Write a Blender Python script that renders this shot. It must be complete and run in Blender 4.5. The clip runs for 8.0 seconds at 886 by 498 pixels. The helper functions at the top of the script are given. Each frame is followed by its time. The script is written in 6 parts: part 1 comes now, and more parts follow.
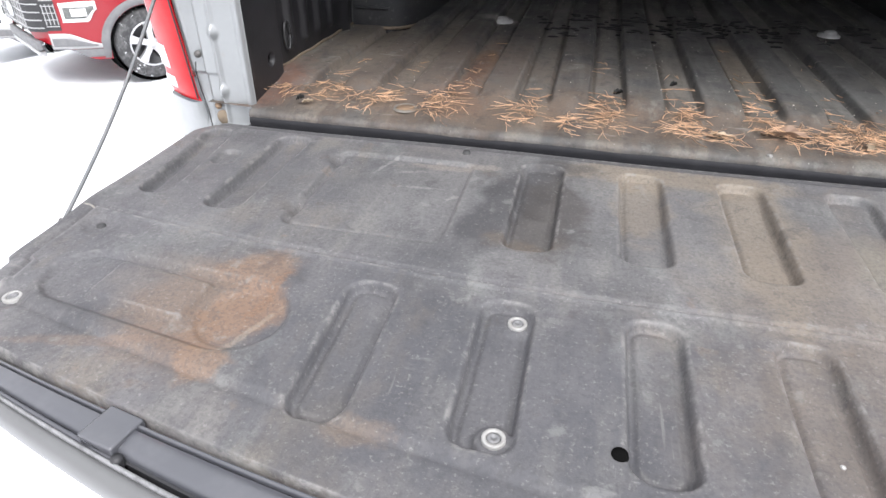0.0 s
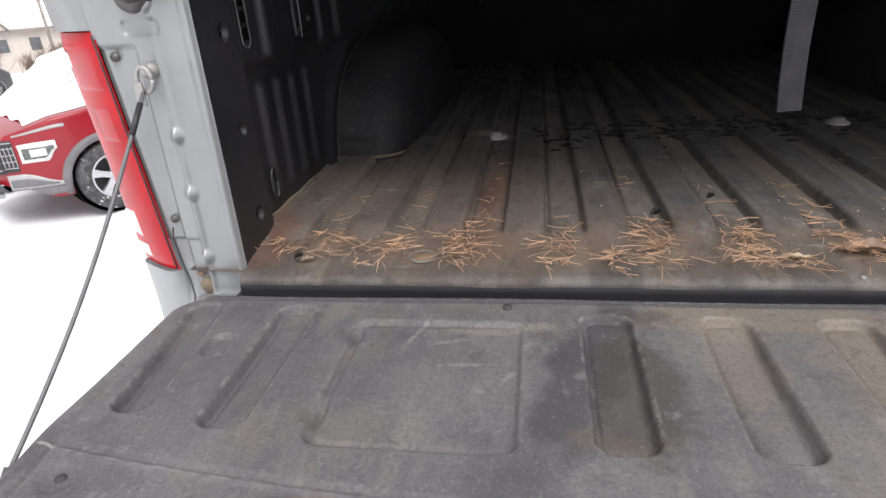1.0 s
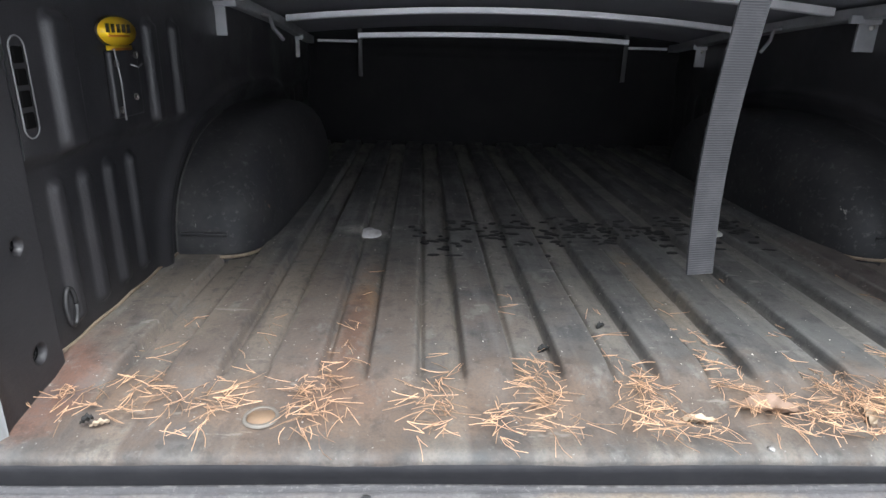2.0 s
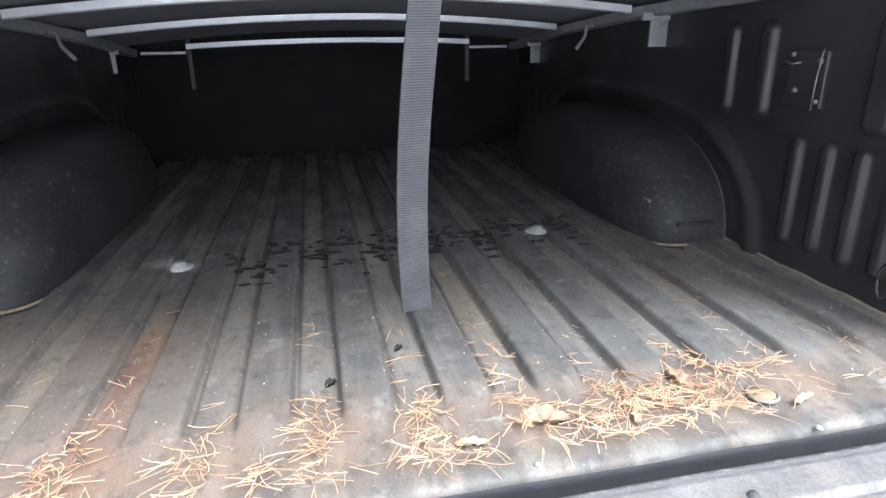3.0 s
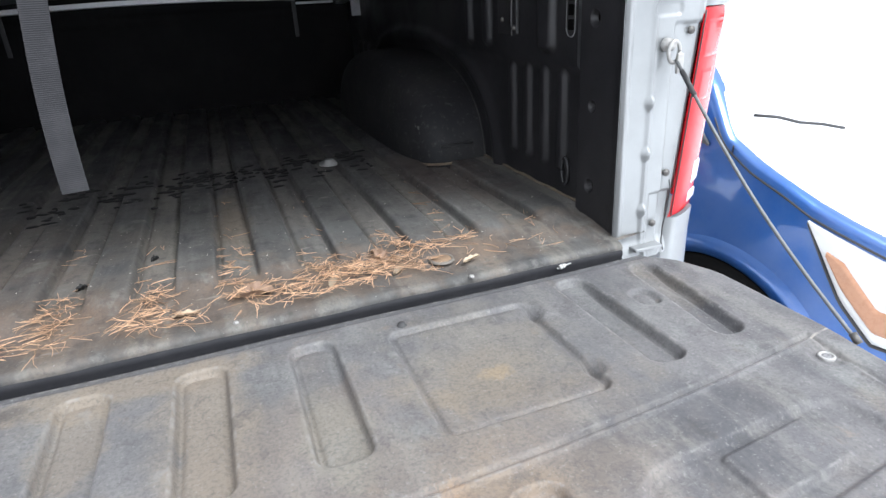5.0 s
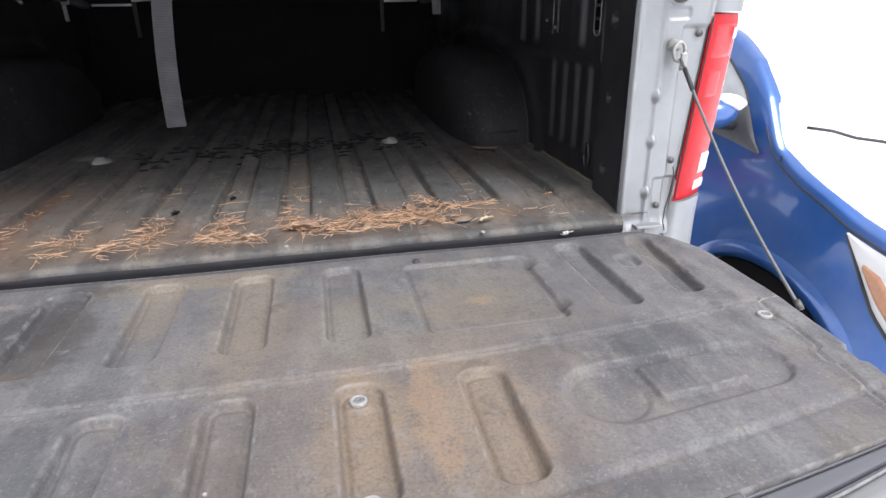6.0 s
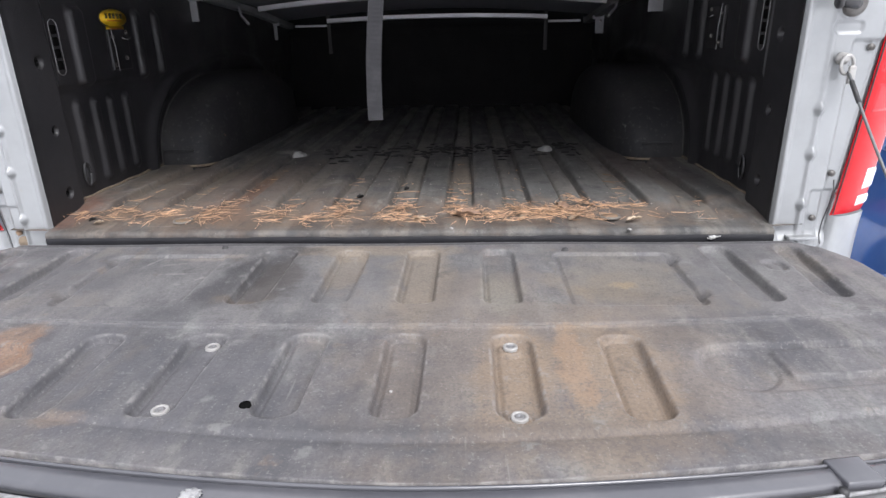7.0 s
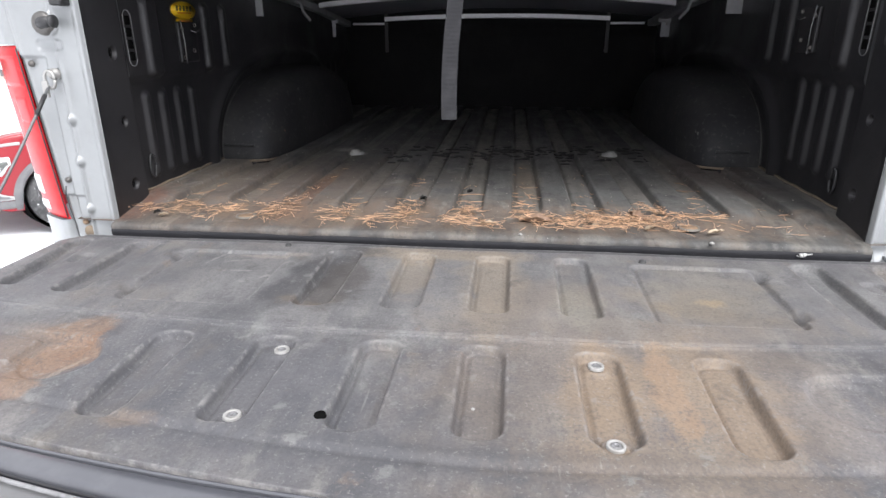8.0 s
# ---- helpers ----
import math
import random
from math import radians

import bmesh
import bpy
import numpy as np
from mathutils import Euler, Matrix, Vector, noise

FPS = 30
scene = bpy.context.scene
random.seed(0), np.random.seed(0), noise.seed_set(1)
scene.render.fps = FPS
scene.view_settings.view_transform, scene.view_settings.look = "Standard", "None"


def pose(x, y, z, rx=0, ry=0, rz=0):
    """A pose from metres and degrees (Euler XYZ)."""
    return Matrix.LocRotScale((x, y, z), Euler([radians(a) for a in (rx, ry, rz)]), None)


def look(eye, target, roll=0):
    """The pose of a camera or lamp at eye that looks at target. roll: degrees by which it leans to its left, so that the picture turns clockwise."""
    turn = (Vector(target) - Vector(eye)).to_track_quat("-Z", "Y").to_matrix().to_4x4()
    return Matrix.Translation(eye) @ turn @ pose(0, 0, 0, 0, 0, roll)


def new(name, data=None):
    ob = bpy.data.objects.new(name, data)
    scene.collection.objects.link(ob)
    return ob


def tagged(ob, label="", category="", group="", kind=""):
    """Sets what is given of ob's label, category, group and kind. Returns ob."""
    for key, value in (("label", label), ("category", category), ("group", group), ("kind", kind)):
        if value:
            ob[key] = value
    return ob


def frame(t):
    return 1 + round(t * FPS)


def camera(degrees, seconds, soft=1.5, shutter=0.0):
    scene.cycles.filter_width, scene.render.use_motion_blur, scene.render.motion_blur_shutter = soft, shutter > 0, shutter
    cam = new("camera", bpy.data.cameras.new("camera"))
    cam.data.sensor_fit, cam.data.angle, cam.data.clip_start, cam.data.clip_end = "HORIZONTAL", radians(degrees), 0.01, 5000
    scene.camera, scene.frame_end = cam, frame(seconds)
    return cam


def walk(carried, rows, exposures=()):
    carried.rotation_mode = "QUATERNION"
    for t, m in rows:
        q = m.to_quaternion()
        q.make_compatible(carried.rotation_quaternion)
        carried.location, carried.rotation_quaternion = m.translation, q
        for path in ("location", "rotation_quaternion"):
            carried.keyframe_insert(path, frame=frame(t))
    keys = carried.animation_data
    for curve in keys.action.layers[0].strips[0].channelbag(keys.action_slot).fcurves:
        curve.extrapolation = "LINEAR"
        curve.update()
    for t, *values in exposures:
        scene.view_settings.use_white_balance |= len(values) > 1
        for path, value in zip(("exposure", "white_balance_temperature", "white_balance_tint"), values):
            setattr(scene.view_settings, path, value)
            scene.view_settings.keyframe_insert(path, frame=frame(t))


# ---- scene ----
cam = camera(73.0, 8.0)
EXPOSURES = [(0.0, 1.15, 6500, 10), (0.5, 0.85, 6500, 10), (1.0, 0.55, 6700, 12), (1.2, 0.58, 6700, 12), (2.3, 2.08, 6150, 6), (2.5, 2.20, 6150, 6), (3.0, 2.42, 6050, 8), (3.5, 2.50, 6000, 9), (4.0, 2.24, 6000, 8), (4.5, 1.74, 6150, 7), (5.0, 1.30, 6200, 7), (5.2, 1.20, 6250, 8), (6.3, 0.92, 6450, 12), (7.0, 1.00, 6450, 12), (8.0, 1.15, 6500, 10)]
PATH = [
    (0, (-0.162, -0.903, 1.236), (-0.546, 0.733, 0.152), 0.4),
    (0.5, (-0.243, -0.886, 1.237), (-0.628, 0.784, 0.206), -1.4),
    (1, (-0.282, -0.739, 1.253), (-0.599, 1.057, 0.432), -4.1),
    (1.2, (-0.296, -0.625, 1.253), (-0.547, 1.209, 0.496), -1.2),
    (2.3, (-0.231, -0.546, 1.324), (-0.075, 1.338, 0.671), -0.5),
    (2.5, (-0.190, -0.549, 1.339), (0.018, 1.326, 0.676), -1.6),
    (3, (-0.091, -0.519, 1.323), (0.290, 1.329, 0.658), -1.0),
    (3.5, (0.026, -0.533, 1.350), (0.524, 1.264, 0.628), -4.3),
    (4, (0.116, -0.554, 1.346), (0.839, 1.152, 0.592), -5.9),
    (4.5, (0.147, -0.639, 1.331), (0.883, 1.038, 0.527), -5.0),
    (5, (0.144, -0.790, 1.276), (0.763, 0.947, 0.503), -3.4),
    (5.2, (0.148, -0.851, 1.257), (0.728, 0.885, 0.452), -2.8),
    (6.3, (0.194, -1.056, 1.259), (0.399, 0.796, 0.532), -0.7),
    (6.5, (0.179, -1.097, 1.255), (0.250, 0.769, 0.539), -0.8),
    (7, (0.150, -1.141, 1.247), (0.062, 0.738, 0.567), -1.2),
    (7.5, (0.132, -1.143, 1.230), (0.032, 0.720, 0.507), 0.3),
    (8, (0.089, -1.101, 1.239), (-0.121, 0.771, 0.565), -0.1),
]
walk(cam, [(t, look(eye, target, roll)) for t, eye, target, roll in PATH], EXPOSURES)

# ---- world, sun ----
world = bpy.data.worlds.new("overcast_sky")
scene.world = world
world.use_nodes = True
wn = world.node_tree
sky = wn.nodes.new("ShaderNodeTexSky")
sky.sky_type, sky.sun_disc = "NISHITA", False
sky.sun_elevation, sky.sun_rotation = radians(55), radians(150)
sky.dust_density, sky.air_density = 2.0, 1.0
grey = wn.nodes.new("ShaderNodeHueSaturation")
grey.inputs["Saturation"].default_value = 0.0
wn.links.new(sky.outputs[0], grey.inputs["Color"])
tint = wn.nodes.new("ShaderNodeMix")
tint.data_type, tint.blend_type = "RGBA", "MULTIPLY"
tint.inputs[0].default_value, tint.inputs[7].default_value = 1.0, (0.965, 0.98, 1.045, 1)
# the cloud cover keeps the whole dome bright
cloud = wn.nodes.new("ShaderNodeMix")
cloud.data_type, cloud.blend_type = "RGBA", "LIGHTEN"
cloud.inputs[0].default_value, cloud.inputs[7].default_value = 1.0, (5.0, 5.0, 5.0, 1)
wn.links.new(grey.outputs[0], cloud.inputs[6])
wn.links.new(cloud.outputs[2], tint.inputs[6])
wn.links.new(tint.outputs[2], wn.nodes["Background"].inputs["Color"])
wn.nodes["Background"].inputs["Strength"].default_value = 0.155

sun = new("sun", bpy.data.lights.new("sun", "SUN"))
sun.data.energy, sun.data.angle, sun.data.color = 1.5, radians(25), (1.0, 0.985, 0.965)
sun.matrix_world = look((1.7, -3, 5), (0, 0, 0))

# ---- materials ----
TWO_PI = 2 * math.pi


class Shade:
    """A node material built up from noise, stains and bump."""

    def __init__(self, name, rough=0.7, metal=0.0, spec=0.5):
        self.m = bpy.data.materials.new(name)
        self.m.use_nodes = True
        self.t = self.m.node_tree
        self.b = self.t.nodes["Principled BSDF"]
        self.b.inputs["Roughness"].default_value = rough
        self.b.inputs["Metallic"].default_value = metal
        self.b.inputs["Specular IOR Level"].default_value = spec
        self.co = self.node("ShaderNodeTexCoord").outputs["Object"]
        self.col = None

    def node(self, kind, **values):
        n = self.t.nodes.new(kind)
        for key, v in values.items():
            n.inputs[key].default_value = v
        return n

    def link(self, a, b):
        self.t.links.new(a, b)

    def noise(self, scale, detail=4.0, rough=0.6, stretch=None):
        n = self.node("ShaderNodeTexNoise", Scale=scale, Detail=detail, Roughness=rough)
        if stretch:
            m = self.node("ShaderNodeMapping", Scale=stretch)
            self.link(self.co, m.inputs["Vector"])
            self.link(m.outputs[0], n.inputs["Vector"])
        else:
            self.link(self.co, n.inputs["Vector"])
        return n.outputs["Fac"]

    def ramp(self, value, low, high, to_low=0.0, to_high=1.0):
        r = self.node("ShaderNodeMapRange")
        r.interpolation_type = "SMOOTHSTEP"
        for key, v in (("From Min", low), ("From Max", high), ("To Min", to_low), ("To Max", to_high)):
            r.inputs[key].default_value = v
        self.link(value, r.inputs["Value"])
        return r.outputs[0]

    def math(self, op, a, b):
        n = self.t.nodes.new("ShaderNodeMath")
        n.operation = op
        for k, v in enumerate((a, b)):
            if isinstance(v, (int, float)):
                n.inputs[k].default_value = v
            else:
                self.link(v, n.inputs[k])
        return n.outputs[0]

    def base(self, rgb):
        n = self.node("ShaderNodeRGB")
        n.outputs[0].default_value = (*rgb, 1)
        self.col = n.outputs[0]
        return self

    def blend(self, rgb, fac):
        """Mix a colour over what is there, by a factor socket or a number."""
        n = self.t.nodes.new("ShaderNodeMix")
        n.data_type = "RGBA"
        if isinstance(fac, (int, float)):
            n.inputs[0].default_value = fac
        else:
            self.link(fac, n.inputs[0])
        self.link(self.col, n.inputs[6])
        n.inputs[7].default_value = (*rgb, 1)
        self.col = n.outputs[2]
        return self

    def mottle(self, rgb, scale, low=0.4, high=0.7, amount=1.0, stretch=None, detail=5.0):
        return self.blend(rgb, self.ramp(self.noise(scale, detail, 0.65, stretch), low, high, 0.0, amount))

    def stain(self, rgb, x, y, rx, ry, amount=0.8, turn=0.0, edge=0.5, rag=1.0, scale=14.0):
        """A ragged elliptical stain on a horizontal surface."""
        m = self.node("ShaderNodeMapping", Location=(x, y, 0), Rotation=(0, 0, radians(turn)), Scale=(rx, ry, 1000.0))
        m.vector_type = "TEXTURE"
        self.link(self.co, m.inputs["Vector"])
        d = self.node("ShaderNodeVectorMath")
        d.operation = "LENGTH"
        self.link(m.outputs[0], d.inputs[0])
        n = self.math("MULTIPLY", self.math("SUBTRACT", self.noise(scale, 6.0, 0.65), 0.5), rag * 2)
        f = self.ramp(self.math("ADD", d.outputs["Value"], n), 1 - edge, 1 + edge, amount, 0.0)
        return self.blend(rgb, f)

    def by_object(self, spread):
        """Vary brightness from piece to piece."""
        o = self.node("ShaderNodeObjectInfo").outputs["Random"]
        h = self.node("ShaderNodeHueSaturation")
        self.link(self.col, h.inputs["Color"])
        self.link(self.ramp(o, 0, 1, 1 - spread, 1 + spread), h.inputs["Value"])
        self.col = h.outputs[0]
        return self

    def by_island(self, spread):
        o = self.node("ShaderNodeNewGeometry").outputs["Random Per Island"]
        h = self.node("ShaderNodeHueSaturation")
        self.link(self.col, h.inputs["Color"])
        self.link(self.ramp(o, 0, 1, 1 - spread, 1 + spread), h.inputs["Value"])
        self.col = h.outputs[0]
        return self

    def bump(self, *layers):
        """layers: (scale, strength, distance[, stretch])."""
        last = None
        for scale, strength, distance, *stretch in layers:
            n = self.node("ShaderNodeBump", Strength=strength, Distance=distance)
            self.link(self.noise(scale, 3.0, 0.6, stretch[0] if stretch else None), n.inputs["Height"])
            if last:
                self.link(last, n.inputs["Normal"])
            last = n.outputs[0]
        self.link(last, self.b.inputs["Normal"])
        return self

    def gloss(self, scale, low, high):
        self.link(self.ramp(self.noise(scale, 5.0), 0.35, 0.65, low, high), self.b.inputs["Roughness"])
        return self

    def done(self):
        self.link(self.col, self.b.inputs["Base Color"])
        return self.m


def plain(name, rgb, rough=0.5, metal=0.0, alt=None, scale=20.0, bump=0.15, spec=0.5):
    s = Shade(name, rough, metal, spec).base(rgb)
    s.mottle(alt or tuple(c * 0.75 for c in rgb), scale, 0.4, 0.7, 0.6)
    s.bump((scale * 6, bump, 0.0008))
    return s.done()


DUST, TAN, RUST = (0.169, 0.160, 0.157), (0.205, 0.172, 0.136), (0.185, 0.122, 0.082)


def liner(name):
    """Sprayed charcoal bed liner with a pebbled skin."""
    return Shade(name, 0.62, 0.0, 0.4).base((0.05, 0.05, 0.053))


def worn_gate():
    s = liner("worn_gate_liner")
    s.base((0.106, 0.103, 0.109))
    s.mottle((0.138, 0.132, 0.135), 5.0, 0.32, 0.62, 0.9, None, 9.0)
    s.mottle((0.060, 0.059, 0.064), 8.0, 0.46, 0.66, 0.65, None, 9.0)
    s.mottle((0.165, 0.140, 0.120), 5.5, 0.54, 0.66, 0.35, None, 9.0)
    s.mottle((0.19, 0.192, 0.187), 7.0, 0.54, 0.63, 0.6, (1.0, 0.6, 1.0), 9.0)
    s.mottle(DUST, 45.0, 0.46, 0.70, 0.26, (1.0, 0.12, 1.0), 9.0)
    s.mottle((0.055, 0.054, 0.057), 60.0, 0.50, 0.68, 0.28, (1.0, 0.09, 1.0), 9.0)
    s.mottle((0.060, 0.061, 0.068), 13.0, 0.46, 0.62, 0.60, (1.0, 0.32, 1.0), 9.0)
    s.mottle((0.205, 0.196, 0.182), 15.0, 0.52, 0.66, 0.50, (1.0, 0.26, 1.0), 9.0)
    s.mottle((0.165, 0.138, 0.108), 9.0, 0.54, 0.66, 0.45, (1.0, 0.45, 1.0), 9.0)
    s.stain((0.158, 0.155, 0.153), 0.0, -0.21, 0.85, 0.17, 0.38, 0, 0.4, 1.2, 9.0)
    s.stain((0.195, 0.152, 0.115), 0.24, -0.44, 0.22, 0.24, 0.38, 0, 0.5, 1.6, 9.0)
    s.mottle((0.21, 0.150, 0.105), 26.0, 0.62, 0.72, 0.30, None, 9.0)
    s.stain(TAN, -0.04, -0.085, 0.15, 0.030, 0.75, 0, 0.3, 0.9, 20.0)
    s.stain((0.24, 0.215, 0.19), -0.33, -0.115, 0.07, 0.010, 0.6, 4, 0.4, 1.4, 30.0)
    s.stain(TAN, 0.065, -0.21, 0.046, 0.15, 0.7, 0, 0.5, 1.3, 16.0)
    s.stain(TAN, -0.068, -0.15, 0.036, 0.09, 0.55, 0, 0.3, 1.0, 26.0)
    s.stain((0.20, 0.185, 0.155), 0.20, -0.27, 0.034, 0.08, 0.6, 0, 0.3, 0.9, 26.0)
    s.stain(TAN, 0.38, -0.24, 0.09, 0.05, 0.30, 0, 0.5, 1.4, 20.0)
    s.stain((0.28, 0.21, 0.13), 0.40, -0.235, 0.020, 0.012, 0.7, 0, 0.4, 1.4, 50.0)
    s.stain((0.20, 0.165, 0.13), 0.33, -0.27, 0.010, 0.035, 0.6, 15, 0.5, 1.4, 50.0)
    s.stain((0.215, 0.162, 0.115), 0.207, -0.515, 0.044, 0.12, 0.80, 0, 0.5, 1.2, 16.0)
    s.stain((0.215, 0.162, 0.115), 0.335, -0.51, 0.050, 0.12, 0.70, 0, 0.5, 1.2, 20.0)
    s.stain((0.25, 0.17, 0.11), 0.275, -0.49, 0.020, 0.09, 0.65, 0, 0.4, 1.4, 30.0)
    s.stain((0.046, 0.045, 0.049), -0.232, -0.19, 0.034, 0.14, 0.74, -20, 0.4, 1.5, 18.0)
    s.stain((0.052, 0.045, 0.042), -0.180, -0.22, 0.045, 0.10, 0.66, 0, 0.3, 1.1, 22.0)
    s.stain((0.050, 0.049, 0.052), -0.170, -0.085, 0.045, 0.018, 0.6, 0, 0.4, 1.2, 26.0)
    s.stain((0.13, 0.10, 0.075), -0.205, -0.30, 0.040, 0.018, 0.45, 0, 0.4, 1.3, 40.0)
    s.stain((0.06, 0.06, 0.065), 0.15, -0.635, 0.40, 0.022, 0.6, 0, 0.5, 0.9, 20.0)
    s.stain((0.070, 0.071, 0.080), -0.24, -0.54, 0.26, 0.13, 0.55, 0, 0.5, 1.3, 10.0)
    s.stain((0.078, 0.078, 0.088), -0.62, -0.30, 0.14, 0.16, 0.40, 0, 0.5, 1.3, 10.0)
    s.stain((0.165, 0.128, 0.098), 0.26, -0.63, 0.14, 0.035, 0.50, 0, 0.5, 1.4, 22.0)
    s.stain((0.180, 0.155, 0.118), 0.40, -0.20, 0.11, 0.09, 0.35, 0, 0.5, 1.5, 18.0)
    # dried mud over the round well, with a sharp far edge
    s.stain((0.128, 0.110, 0.100), -0.545, -0.480, 0.085, 0.060, 0.60, 0, 0.5, 1.2, 16.0)
    s.stain((0.160, 0.112, 0.082), -0.518, -0.510, 0.055, 0.070, 0.55, 20, 0.5, 1.1, 22.0)
    s.stain((0.185, 0.120, 0.082), -0.478, -0.425, 0.038, 0.030, 0.72, 35, 0.35, 0.9, 24.0)
    s.stain((0.190, 0.122, 0.084), -0.472, -0.498, 0.036, 0.058, 0.78, -18, 0.25, 0.8, 20.0)
    s.stain((0.200, 0.128, 0.086), -0.466, -0.568, 0.028, 0.028, 0.65, 0, 0.25, 1.0, 26.0)
    s.stain((0.165, 0.112, 0.082), -0.515, -0.550, 0.036, 0.020, 0.40, 0, 0.4, 1.1, 30.0)
    s.stain((0.17, 0.105, 0.070), -0.452, -0.462, 0.006, 0.045, 0.7, -12, 0.3, 1.6, 40.0)
    s.stain((0.28, 0.235, 0.19), -0.447, -0.515, 0.004, 0.040, 0.4, -20, 0.3, 1.4, 50.0)
    s.stain((0.17, 0.115, 0.085), -0.59, -0.570, 0.085, 0.006, 0.35, 12, 0.4, 1.5, 34.0)
    s.stain((0.18, 0.13, 0.095), -0.30, -0.61, 0.03, 0.012, 0.4, 0, 0.4, 1.5, 34.0)
    # pale scratches on the upper half
    for sx, sy, long, turn in ((-0.43, -0.125, 0.030, 70), (-0.385, -0.140, 0.022, 15), (-0.36, -0.185, 0.036, 4), (-0.315, -0.205, 0.012, 60)):
        s.stain((0.26, 0.255, 0.245), sx, sy, long, 0.0030, 0.45, turn, 0.4, 1.8, 90.0)
    # rubbed pale crest of the fold between the halves
    at = s.node("ShaderNodeSeparateXYZ")
    s.link(s.co, at.inputs[0])
    bow = s.math("MULTIPLY", s.math("POWER", s.math("ABSOLUTE", s.math("DIVIDE", at.outputs[0], 0.76), 0), 2.4), 0.05)
    off = s.math("ABSOLUTE", s.math("SUBTRACT", s.math("ADD", at.outputs[1], 0.396), bow), 0)
    crest = s.math("MULTIPLY", s.ramp(off, 0.0010, 0.0024, 1.0, 0.0), s.ramp(s.noise(26.0, 5.0, 0.7), 0.36, 0.58))
    s.blend((0.36, 0.335, 0.30), s.math("MULTIPLY", crest, 0.9))
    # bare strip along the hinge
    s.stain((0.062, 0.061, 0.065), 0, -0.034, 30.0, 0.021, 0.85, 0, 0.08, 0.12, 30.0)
    # fine speckle, scratches and rubbed high edges
    s.mottle((0.050, 0.050, 0.053), 240.0, 0.47, 0.60, 0.28, None, 4.0)
    s.mottle((0.33, 0.32, 0.31), 230.0, 0.57, 0.70, 0.28, None, 5.0)
    s.mottle((0.045, 0.044, 0.046), 95.0, 0.56, 0.68, 0.25, None, 6.0)
    s.mottle((0.24, 0.235, 0.225), 110.0, 0.60, 0.70, 0.25, None, 6.0)
    s.mottle((0.06, 0.058, 0.058), 30.0, 0.56, 0.66, 0.3, None, 8.0)
    s.mottle((0.30, 0.29, 0.28), 50.0, 0.66, 0.74, 0.25, (1.0, 0.08, 1.0))
    s.mottle((0.26, 0.255, 0.25), 24.0, 0.66, 0.70, 0.2, (0.3, 1.0, 1.0))
    edge = s.ramp(s.node("ShaderNodeNewGeometry").outputs["Pointiness"], 0.508, 0.545)
    s.blend((0.29, 0.28, 0.27), s.math("MULTIPLY", edge, s.ramp(s.noise(60.0, 6.0, 0.7), 0.46, 0.66, 0.0, 0.5)))
    s.mottle((0.215, 0.213, 0.207), 22.0, 0.60, 0.68, 0.40, None, 9.0)
    s.mottle((0.045, 0.043, 0.044), 13.0, 0.60, 0.70, 0.40, None, 9.0)
    s.gloss(9.0, 0.55, 0.85)
    return s.bump((260.0, 0.45, 0.0014), (70.0, 0.25, 0.0018), (16.0, 0.12, 0.003)).done()


